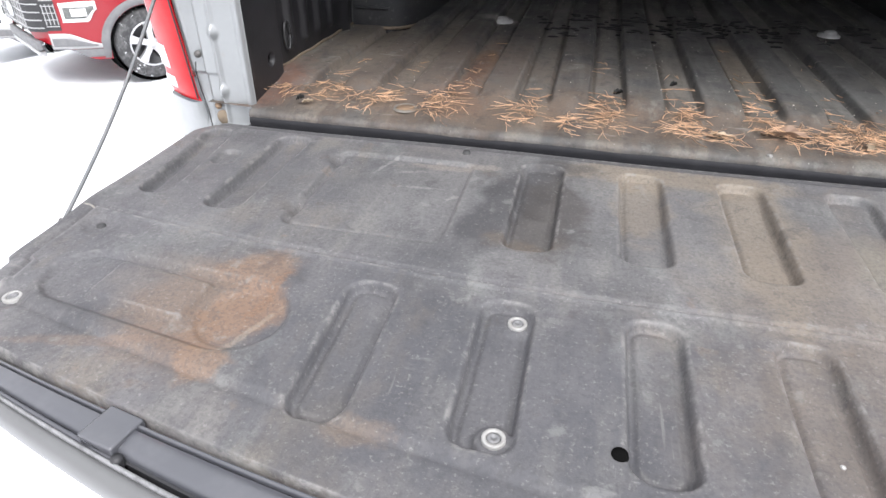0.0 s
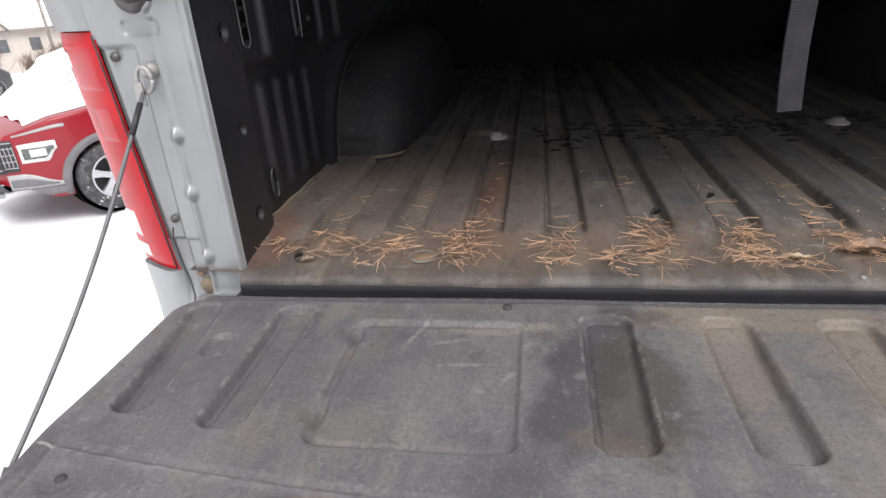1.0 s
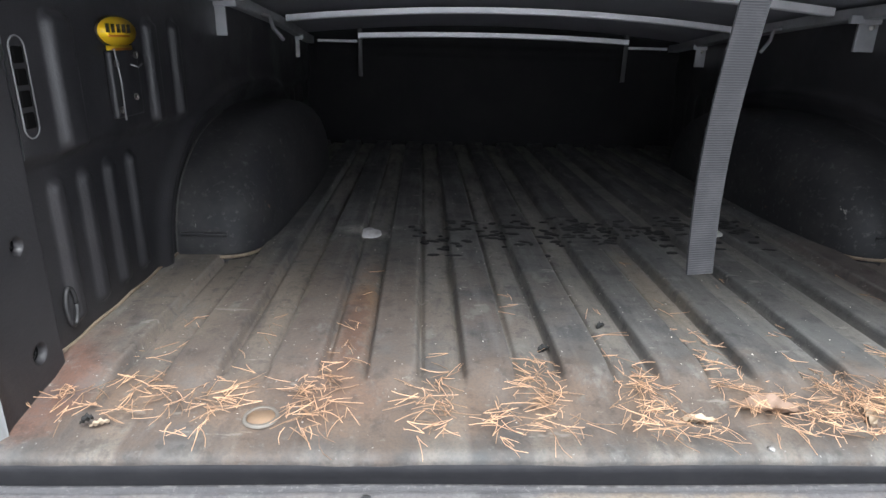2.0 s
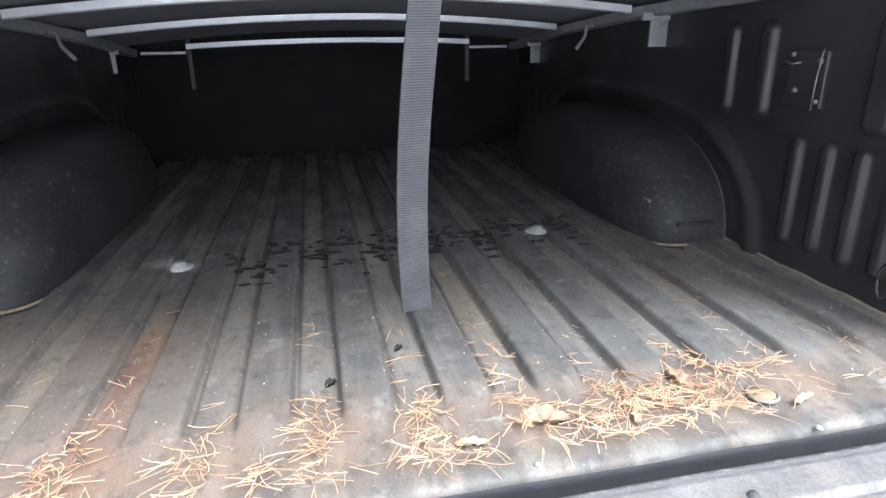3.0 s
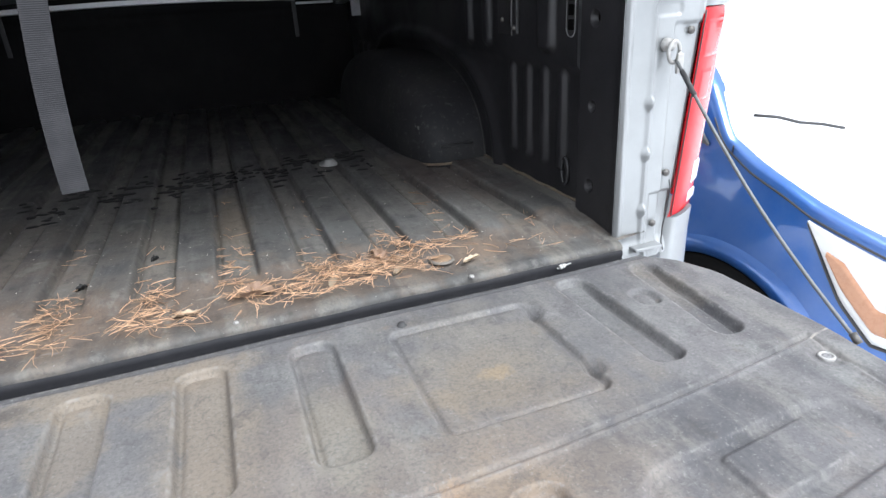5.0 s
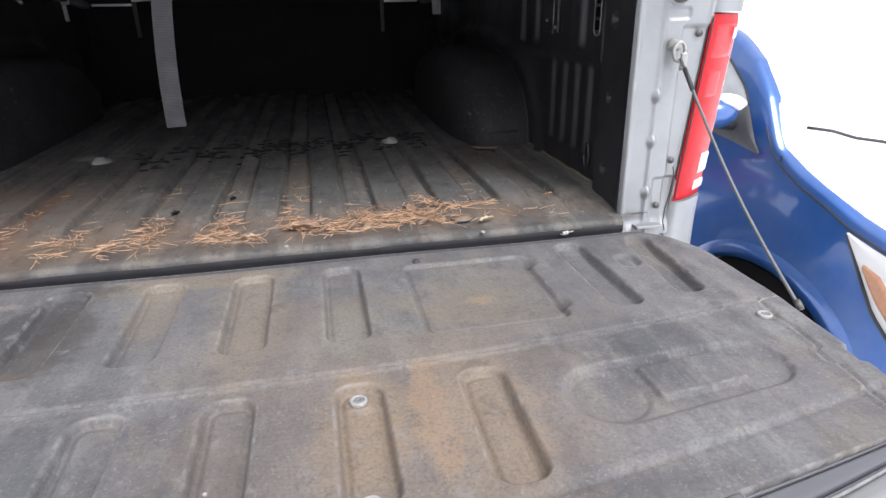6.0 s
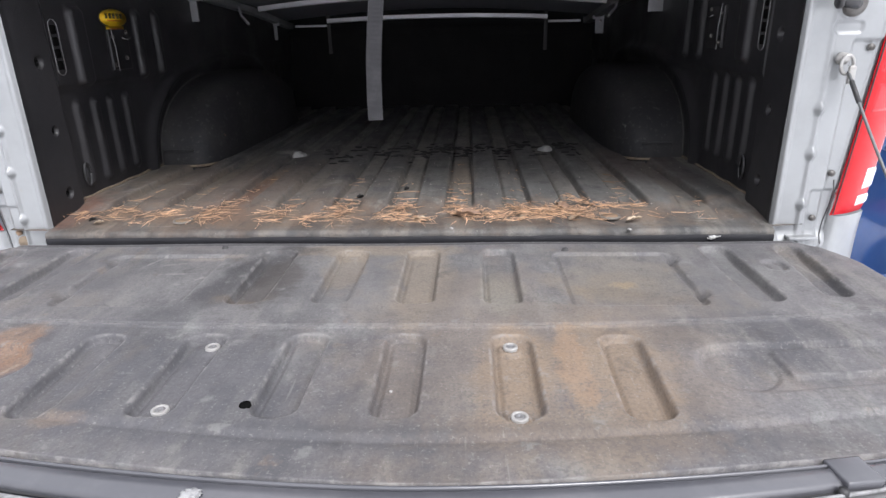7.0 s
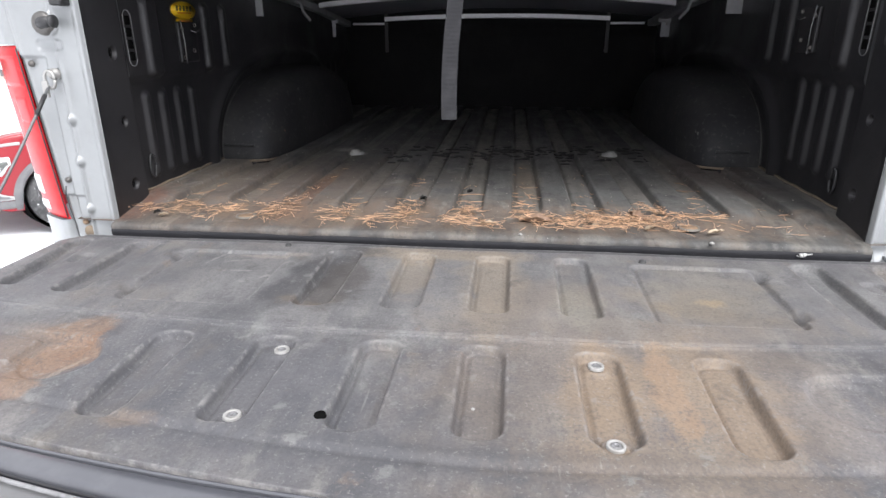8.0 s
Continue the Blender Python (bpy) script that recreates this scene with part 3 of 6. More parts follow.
def bed_floor():
    x = np.linspace(-0.80, 0.80, 641)
    y = np.concatenate([np.linspace(0.0, 0.24, 41), np.linspace(0.26, 1.93, 60)])
    gx, gy = np.meshgrid(x, y)
    off = np.abs((gx - RIDGES + PITCH / 2) % PITCH - PITCH / 2)  # distance from a valley's middle
    ridge = step(off, 0.026, 0.034)
    ridge = np.where(np.abs(gx) > 0.70, 1.0, ridge)
    end = 0.125 + 0.02 * np.cos((gx - RIDGES) / PITCH * TWO_PI)
    gz = FZ + 0.0125 * ridge * step(gy, end - 0.035, end + 0.02)
    gz -= 0.012 * step(gy, 0.11, 0.0)
    gz -= 0.0065 * np.exp(-(((off - 0.0265) / 0.0042) ** 2)) * (np.abs(gx) < 0.70) * step(gy, end - 0.03, end + 0.02)  # pressed crease at the foot of each rib
    gz += 0.0012 * np.sin(gx * 9 + 2 * np.sin(gy * 4)) * np.cos(gy * 7)
    front = [(-0.0235, 0.868), (-0.0240, 0.8725), (-0.0225, 0.8768), (-0.0180, 0.8800), (-0.0100, 0.8812)]
    rim = np.clip(x, -0.710, 0.736)
    rows = [np.stack([rim, np.full_like(x, b) + 0.0006 * np.sin(x * 23) + 0.0002 * np.sin(x * 71 + 2 * np.sin(x * 19)), np.full_like(x, c)], -1) for b, c in front]
    p = np.concatenate([np.stack(rows), np.stack([gx, gy, gz], -1)])
    floor = finish("bed_floor", grid(p), FLOOR, truck, "charcoal sprayed bed floor with raised ribs, dusty and rust-stained, its light falloff painted in")
    bolt = part("floor_bolt", lathe([(0.001, 0.009), (0.010, 0.009), (0.014, 0.006), (0.0145, 0.002), (0.026, 0.0015), (0.027, -0.004)], 20), ZINC, floor, "round pale bolt head", (-0.384, 0.700, FZ + 0.004))
    again(bolt, (0.391, 0.737, FZ + 0.006))
    ring = part("floor_ring", lathe([(0.016, -0.001), (0.0165, 0.0012), (0.0195, 0.0014), (0.0205, -0.002)], 26), DULL_RING, floor, "worn pale ring", (-0.45, 0.038, FZ - 0.006))
    again(ring, (0.437, 0.042, FZ - 0.0035))
    part("floor_plug", lathe([(0.001, 0.0004), (0.0155, 0.0008), (0.016, -0.002)], 22), RUST_CAP, floor, "brown rusty plug", (-0.45, 0.038, FZ - 0.007))
    part("floor_plug", lathe([(0.001, 0.0004), (0.0155, 0.0008), (0.016, -0.002)], 22), RUST_CAP, floor, "brown rusty plug", (0.437, 0.042, FZ - 0.0035))
    # strip added over the lip's front face, its shade put into a dark colour
    strip = [(-0.0200, 0.8715), (-0.0240, 0.8695), (-0.0258, 0.866), (-0.0262, 0.861), (-0.0248, 0.857), (-0.0256, 0.853), (-0.0256, 0.80)]
    rows = [np.stack([0.0130 + x * 0.903, np.full_like(x, b) + 0.0006 * np.sin(x * 30), np.full_like(x, c)], -1) for b, c in strip]
    finish("lip_shade_strip", grid(np.stack(rows), True), SHADED_LIP, truck, "dark strip over the lip's face along the bed's rear edge, darkened for shade")
    # sill under the lip and the dark channel behind the tailgate's hinge
    part("rear_sill", boxed(0.008, -0.010, 0.78, 1.46, 0.03, 0.14, 0.004), BLACK, truck)


SHADED_LIP = plain("shaded_lip", (0.018, 0.018, 0.021), 0.7, 0, (0.028, 0.028, 0.031), 30.0, 0.3, 0.25)
SEALANT = plain("pale_sealant", (0.50, 0.50, 0.49), 0.7, 0, (0.30, 0.29, 0.28), 120.0, 0.4)
DIRT = plain("packed_dirt", (0.20, 0.155, 0.11), 0.95, 0, (0.09, 0.075, 0.06), 60.0, 0.4)
RUST_CAP = plain("rusty_plug", (0.22, 0.15, 0.10), 0.7, 0.1, (0.30, 0.20, 0.12), 60.0)
bed_floor()


LIFT = {-1: -0.012, 1: 0.012}  # the two walls' pressings differ a little in height


def side_depth(y, z, s):
    """How far the bed's side wall stands in from its plane."""
    d = np.zeros_like(y)
    for c in (0.199, 0.265, 0.332, 0.400):
        d += 0.009 * step(-rounded(y, z, c, 1.036 + LIFT[s], 0.014, 0.095, 0.012), -0.004, 0.007)
    d += 0.010 * step(z, 1.135, 1.160)
    for c, h in ((0.282, 0.028), (0.540, 0.020), (0.640, 0.016)):
        d += 0.012 * step(-rounded(y, z, c - 0.042, 1.245 + LIFT[s], h, 0.085, 0.016), -0.004, 0.010)
    for c in (1.62, 1.70, 1.78):
        d += 0.009 * step(-rounded(y, z, c, 1.03, 0.016, 0.095, 0.012), -0.004, 0.007)
    # raised rim that follows the wheel housing
    e = ((np.abs(y - 1.053) / 0.575) ** 2.4 + (np.abs(z - 0.89) / 0.295) ** 2.4) ** (1 / 2.4)
    d += 0.014 * np.exp(-(((e - 1.0) * 0.5) / 0.022) ** 2)
    return d


WALL, PILLAR = {-1: 0.730, 1: 0.752}, {-1: 0.712, 1: 0.738}  # half widths of the bed and of its opening
HOLES = {-1: ((0.936, 0.0105), (1.069, 0.0085), (1.206, 0.0115)), 1: ((0.950, 0.0105), (1.091, 0.0085), (1.232, 0.0115))}


def bed_side(s):
    y, z = np.meshgrid(np.concatenate([np.linspace(0.14, 0.80, 150), np.linspace(0.82, 1.94, 80)]), np.linspace(0.885, 1.42, 110))
    x = s * (WALL[s] - side_depth(y, z, s))
    wall = finish("bed_side", grid(np.stack([x, y, z], -1), s > 0), LINER, truck, "black sprayed bed side wall with pressed ribs")
    foot = [(s * (WALL[s] - 0.0025), yy, FZ + 0.0135 + 0.0012 * math.sin(yy * 60)) for yy in np.linspace(0.13, 0.60, 30)]
    part("joint_dirt", tube(foot, 0.0028, 6), DIRT, wall, "tan dirt along the foot of the wall")
    # rear pillar, with three through holes
    y, z = np.meshgrid(np.linspace(0.007, 0.150, 61), np.linspace(0.862, 1.42, 226))
    x = PILLAR[s] + 0.004 * step(y, 0.0, 0.03) + 0.024 * step(y, 0.130, 0.149)
    for hz, r in HOLES[s]:
        x = x + 0.016 * step(np.hypot(y - 0.090, z - hz), r + 0.0015, r - 0.0015)
    pillar = finish("pillar_liner", grid(np.stack([s * x, y, z], -1), s > 0), LINER, truck, "black sprayed pillar with round holes")
    # black plug at each hole's bottom, the hole's darkness put into its colour
    for hz, r in HOLES[s]:
        part("hole", lathe([(0.0005, 0.0), (r * 0.95, 0.0005), (r * 0.95, 0.004)], 16, "X"), DARK_HOLE, pillar, "", (s * (PILLAR[s] + 0.0165), 0.090, hz))
    w = WALL[s]
    v, up = -0.043, LIFT[s]
    # stake slot: bright-edged long oval plate with four square cells
    rim = [(s * (w - 0.0120), 0.203 + v + 0.014 * math.cos(a), 1.245 + up + 0.014 * math.sin(a) + (0.042 if math.sin(a) > 0 else -0.042)) for a in (TWO_PI * k / 28 for k in range(29))]
    slot = part("stake_slot", tube(rim, 0.0011, 6), CLADDING, truck, "pale rim of a long oval slot")
    for k in range(4):
        part("slot_cell", boxed(s * (w - 0.0105), 0.203 + v, 1.209 + up + 0.024 * k, 0.004, 0.017, 0.018, 0.002), DARK_HOLE, slot)
    # tie-down bracket
    bracket = part("tie_down", boxed(s * (w - 0.0140), 0.435 + v, 1.235 + up, 0.010, 0.085, 0.095, 0.004), LINER, truck, "black tie-down plate with bolts and wire clip")
    for yy, zz in ((0.452, 1.215), (0.405, 1.265), (0.402, 1.20), (0.468, 1.275)):
        part("bolt", lathe([(0.0005, -0.004), (0.0045, -0.0035), (0.0055, 0.002)], 10, "X"), SCREW, bracket, "", (s * (w - 0.0200), yy + v, zz + up))
    part("clip", tube([(s * (w - 0.0220), 0.400 + v, 1.285 + up), (s * (w - 0.0240), 0.404 + v, 1.24 + up), (s * (w - 0.0220), 0.407 + v, 1.185 + up)], 0.0015, 6), CLADDING, bracket)
    part("clip", tube([(s * (w - 0.0220), 0.445 + v, 1.262 + up), (s * (w - 0.0250), 0.462 + v, 1.258 + up), (s * (w - 0.0220), 0.482 + v, 1.262 + up)], 0.0015, 6), CLADDING, bracket)
    # lower loop at the foot of the pillar
    loop = [(s * (w - 0.0070), 0.176 + 0.011 * math.cos(a), 0.957 + 0.026 * math.sin(a)) for a in (TWO_PI * k / 20 for k in range(21))]
    part("cargo_loop", tube(loop, 0.003, 6), BLACK, truck)


def torn_sealant():
    """A ragged bead of pale sealant near one end of the rear sill."""
    rng = random.Random(17)
    xs = np.linspace(0.609, 0.634, 34)
    pts = [(float(a), -0.0275 + rng.uniform(-0.0012, 0.0012), 0.8605 + 0.006 + 0.003 * math.sin(a * 70) + rng.uniform(-0.0015, 0.0015)) for a in xs]
    girth = [0.25 + 0.5 * rng.random() + (1.6 if 6 < k < 20 else 0.0) for k in range(34)]
    part("sealant", tube(pts, 0.0016, 7, girth), SEALANT, truck, "torn lump of pale sealant on the sill")


def wheel_housing(s):
    mid = 1.025 if s < 0 else 1.053
    k = np.array([1.0, 1.0, 0.985, 0.955, 0.90, 0.83, 0.74, 0.6, 0.3, 0.0])
    xs = np.array([0.785, 0.650, 0.626, 0.606, 0.590, 0.579, 0.571, 0.566, 0.562, 0.561])
    a = np.linspace(0, math.pi, 61)
    n = 2 / 2.5
    py = -np.sign(np.cos(a)) * np.abs(np.cos(a)) ** n * 0.498
    pz = np.abs(np.sin(a)) ** n * 0.25
    y = mid + k[:, None] * py[None]
    z = 0.888 + k[:, None] * pz[None] * (1 - 0.03 * step(xs, 0.64, 0.57)[:, None])
    x = np.repeat(s * xs[:, None], len(a), 1)
    house = finish("wheel_housing", grid(np.stack([x, y, z], -1), s > 0), HOUSING, truck, "black arched wheel housing, scuffed")
    foot = [(s * (0.562 + 0.19 * t ** 3.0), mid - 0.505 * (1 - (1 - t) ** 3.5) - 0.0, FZ + 0.008) for t in np.linspace(0, 1, 24)]
    part("joint_dirt", tube(foot, 0.0035, 6), DIRT, house, "tan dirt along the foot of the housing")
    seam = [(s * (WALL[s] - 0.0035), mid + float(py[j]), 0.889 + float(pz[j])) for j in range(0, 26)]
    part("seam", tube(seam, 0.0016, 5), SEAM, house, "pale sealed seam")
    part("crease", boxed(s * 0.675, mid - 0.500, 0.945, 0.085, 0.006, 0.006, 0.002), BLACK, house)


SEAM = plain("dusty_seam", (0.07, 0.068, 0.065), 0.7, 0, (0.03, 0.03, 0.03), 50.0)
HOUSING = (
    Shade("housing_liner", 0.6, 0.0, 0.25).base((0.019, 0.019, 0.021)).mottle((0.034, 0.033, 0.033), 9.0, 0.4, 0.65, 0.8)
    .mottle((0.20, 0.11, 0.07), 16.0, 0.66, 0.72, 0.6).mottle((0.26, 0.245, 0.23), 34.0, 0.68, 0.73, 0.7, (1.0, 0.5, 0.5)).mottle((0.09, 0.088, 0.086), 70.0, 0.55, 0.70, 0.5).bump((220.0, 0.25, 0.001)).done()
)


def bulkhead():
    x, z = np.meshgrid(np.linspace(-0.80, 0.80, 241), np.linspace(0.885, 1.475, 76))
    y = np.full_like(x, 1.925)
    for c in np.arange(-0.56, 0.57, 0.112):
        y -= 0.0012 * step(-rounded(x, z, c, 1.07, 0.026, 0.125, 0.02), -0.008, 0.020)
    y -= 0.007 * step(z, 1.235, 1.25) * step(z, 1.285, 1.27)
    wall = finish("front_bulkhead", grid(np.stack([x, y, z], -1), True), SHADED_FRONT_LINER, truck, "black ribbed front wall of the bed")
    for s in (-1, 1):
        part("tie_strap", boxed(s * 0.515, 1.885, 1.26, 0.016, 0.004, 0.20, 0.001), BLACK, wall, "thin black hanging strap")


for side in (-1, 1):
    bed_side(side)
    wheel_housing(side)
bulkhead()
torn_sealant()


SHIFT = {-1: (0.033, 0, -0.020), 1: (0, 0, 0)}  # the two corners are not quite alike


def lamp_edge(z):
    """The lamp's inner edge leans outwards with height."""
    return 0.849 + 0.094 * (z - 0.898)


def corner_post(s):
    """The painted rear post beside the opening, with its pressings."""
    inner, bead = (0.744, 0.800) if s < 0 else (0.738, 0.791)
    u, z = np.meshgrid(np.linspace(0, 1, 90), np.linspace(0.835, 1.46, 320))
    x = inner + u * (lamp_edge(z) + 0.0035 - inner)
    y = np.zeros_like(x)
    y += 0.009 * step(x, inner + 0.005, inner)
    y += 0.003 * step(x, inner + 0.008, inner + 0.016)
    y -= 0.0035 * np.exp(-(((x - bead) / 0.0045) ** 2))
    for bx, bz in ((bead, 1.103), (bead, 1.020), (bead, 0.922)):
        y -= 0.0075 * np.exp(-(((x - bx) / 0.0085) ** 2 + ((z - bz) / 0.0095) ** 2) ** 1.6)
    y += 0.006 * step(x, 0.826, 0.833) * step(z, 1.226, 1.215)
    y += 0.004 * step(-rounded(x, z, 0.815, 1.242, 0.026, 0.010, 0.008), -0.003, 0.004)
    y += 0.005 * step(z, 0.952, 0.945) * step(x, 0.800, 0.81)
    y -= 0.004 * step(np.hypot(x - 0.812, z - 1.28), 0.026, 0.022)
    y -= 0.012 * step(z, 0.870, 0.842)
    y -= 0.002 * np.exp(-(((x - lamp_edge(z) + 0.003) / 0.003) ** 2))
    post = finish("corner_post", grid(np.stack([s * x, y, z], -1), s < 0), SILVER, truck, "silver painted corner post with pressed dimples")
    # striker pin: dark bolt on a round seat, pointing at the opening
    part("pin_seat", lathe([(0.0005, -0.012), (0.014, -0.010), (0.020, -0.007), (0.022, 0.0)], 22, "Y"), SCREW, post, "", (s * 0.814, 0, 1.280))
    pin = part("striker_pin", tube([(s * 0.812, -0.012, 1.280), (s * 0.800, -0.026, 1.281), (s * 0.776, -0.032, 1.283)], 0.0095, 12), BLACK, post, "dark striker pin")
    part("pin_cap", lathe([(0.0005, -0.004), (0.0095, -0.004), (0.0115, -0.002), (0.0115, 0.003), (0.0005, 0.003)], 14, "X"), BLACK, post, "", (s * 0.773, -0.030, 1.283))
    part("latch_block", boxed(s * 0.768, -0.008, 1.335, 0.024, 0.03, 0.05, 0.005), BLACK, post, "black latch block")
    for sx, sz, m in ((0.862, 1.208, SCREW), (0.838, 0.981, SCREW), (0.818, 0.893, RUST_CAP if s < 0 else SCREW)):
        part("screw", lathe([(0.0005, -0.003), (0.0032, -0.003), (0.0036, -0.001), (0.0060, -0.0008), (0.0064, 0.002)], 14, "Y"), m, post, "", (s * sx, 0.004, sz))
    # drip wire below the lower screw
    wire = [(s * 0.840, -0.002, 0.970), (s * 0.843, -0.003, 0.953), (s * 0.840, -0.003, 0.923), (s * 0.832, -0.005, 0.888), (s * 0.829, -0.008, 0.862), (s * 0.833, -0.010, 0.845)]
    part("drain_wire", tube(wire, 0.0012, 5), BLACK, post)
    tab = boxed(s * 0.795, -0.010, 0.858, 0.055, 0.02, 0.006, 0.002)
    part("hinge_tab", tab, SILVER, post)
    if s < 0:
        part("dirt_smear", lathe([(0.0005, -0.0022), (0.010, -0.0020), (0.014, 0.001)], 14, "Y"), DIRT, post, "tan dirt round the hinge bolt", (s * 0.810, 0.003, 0.872))
    post.location = SHIFT[s]


def lamp_face(a, z, off=0.0):
    """A place on the lamp's lens: a runs from its inner edge round the corner."""
    t = np.clip(a / 0.72, 0, 1)
    x = lamp_edge(z) + 0.0925 * t + 0.006 * step(a, 0.70, 1.0)
    y = 0.001 + 0.048 * t ** 1.5 + 0.11 * step(a, 0.66, 1.0)
    y = y + 0.004 * (step(z, 0.904, 0.898) + step(z, 1.234, 1.240))
    return x + off * 0.4, y - off


def tail_light(s):
    """Tall red lamp that wraps round the body's corner."""

    def cell(name, a0, a1, z0, z1, off, mat, parent, label=""):
        z, a = np.meshgrid(np.linspace(z0, z1, 24), np.linspace(a0, a1, 26), indexing="ij")
        edge = np.minimum(np.minimum(z - z0, z1 - z) / 0.004, np.minimum(a - a0, a1 - a) / 0.03)
        x, y = lamp_face(a, z, off * np.clip(edge, 0, 1) if off else 0.0)
        return finish(name, grid(np.stack([s * x, y, z], -1), s < 0), mat, parent, label)

    lamp = cell("tail_light", 0.0, 1.0, 0.898, 1.240, 0.0, RED_LENS, truck, "tall red tail light with clear lower cell")
    lamp.location = SHIFT[s]
    part("gasket", tube([(s * (lamp_edge(z) + 0.0034), 0.0005, z) for z in np.linspace(0.902, 1.236, 9)], 0.0014, 6), BLACK, lamp)
    cell("clear_cell", 0.42, 0.75, 0.912, 0.932, 0.002, CLEAR_LAMP, lamp, "clear reversing cell")
    cell("clear_cell", 0.46, 0.75, 0.945, 0.985, 0.002, CLEAR_LAMP, lamp, "clear reversing cell")
    cell("bulb_cell", 0.14, 0.46, 1.095, 1.145, 0.0015, RED_CELL, lamp, "darker red inner cell")
    cell("upper_cell", 0.10, 0.60, 1.165, 1.222, 0.0015, RED_CELL, lamp)
    cell("side_marker", 0.55, 0.74, 1.195, 1.215, 0.002, CLEAR_LAMP, lamp)


RED_CELL = plain("deep_red_cell", (0.40, 0.004, 0.01), 0.15, 0, (0.30, 0.003, 0.008), 50.0)


def outer_side(s):
    """Painted outer panel with its wheel arch, and the corner below and above the lamp."""
    y = np.linspace(0.12, 1.95, 120)
    arch = 0.28 + np.sqrt(np.maximum(0, 0.46 ** 2 - (y - 1.09) ** 2))
    low = np.maximum(0.45, np.where(np.abs(y - 1.09) < 0.46, arch, 0.45))
    v = np.linspace(0, 1, 24)[:, None]
    z = low + v * (1.43 - low)
    x = lamp_edge(np.maximum(z, 0.86)) + 0.100
    panel = finish("outer_panel", grid(np.stack([s * x, np.broadcast_to(y, z.shape), z], -1), s < 0), SILVER, truck, "silver outer bed panel", SHIFT[s])
    for lo, hi in ((0.45, 0.896), (1.242, 1.43)):
        zz, a = np.meshgrid(np.linspace(lo, hi, 20), np.linspace(0, 1, 16), indexing="ij")
        t = np.clip(a / 0.72, 0, 1)
        xx = lamp_edge(np.maximum(zz, 0.86)) + 0.002 + 0.090 * t + 0.006 * step(a, 0.70, 1.0)
        yy = 0.012 - 0.013 * step(a, 0, 0.1) + 0.046 * t ** 1.5 + 0.11 * step(a, 0.66, 1.0)
        finish("rear_corner", grid(np.stack([s * xx, yy, zz], -1), s < 0), SILVER, truck, "", SHIFT[s])
    part("bed_rail", boxed(s * 0.865, 0.97, 1.435, 0.22, 1.95, 0.035, 0.012), BLACK, truck, "black plastic bed rail cap")
    tyre = part("tyre", lathe([(0.20, -0.10), (0.31, -0.115), (0.375, -0.10), (0.385, -0.05), (0.385, 0.05), (0.375, 0.10), (0.31, 0.115), (0.20, 0.10)], 40, "X"), TYRE, truck, "", (s * 0.83, 1.09, 0.135))
    part("rim", lathe([(0.02, s * 0.07), (0.06, s * 0.075), (0.15, s * 0.05), (0.19, s * 0.09), (0.205, s * 0.10), (0.2, -s * 0.08)], 32, "X"), RIM, tyre)


for side in (-1, 1):
    corner_post(side)
    tail_light(side)
    outer_side(side)


# ---- the tailgate ----
def gate_half(y):
    """Half width of the tailgate at y."""
    return 0.735 + 0.052 * step(-y, 0.02, 0.09) - 0.010 * step(-y, 0.30, 0.42) - 0.020 * step(-y, 0.40, 0.60) - 0.05 * step(-y, 0.60, 0.75) - 0.008 * step(-y, 0.468, 0.474) * step(-y, 0.510, 0.504)


def gate_end(x):
    return -0.701 + 0.167 * np.abs(x - 0.08) ** 1.7


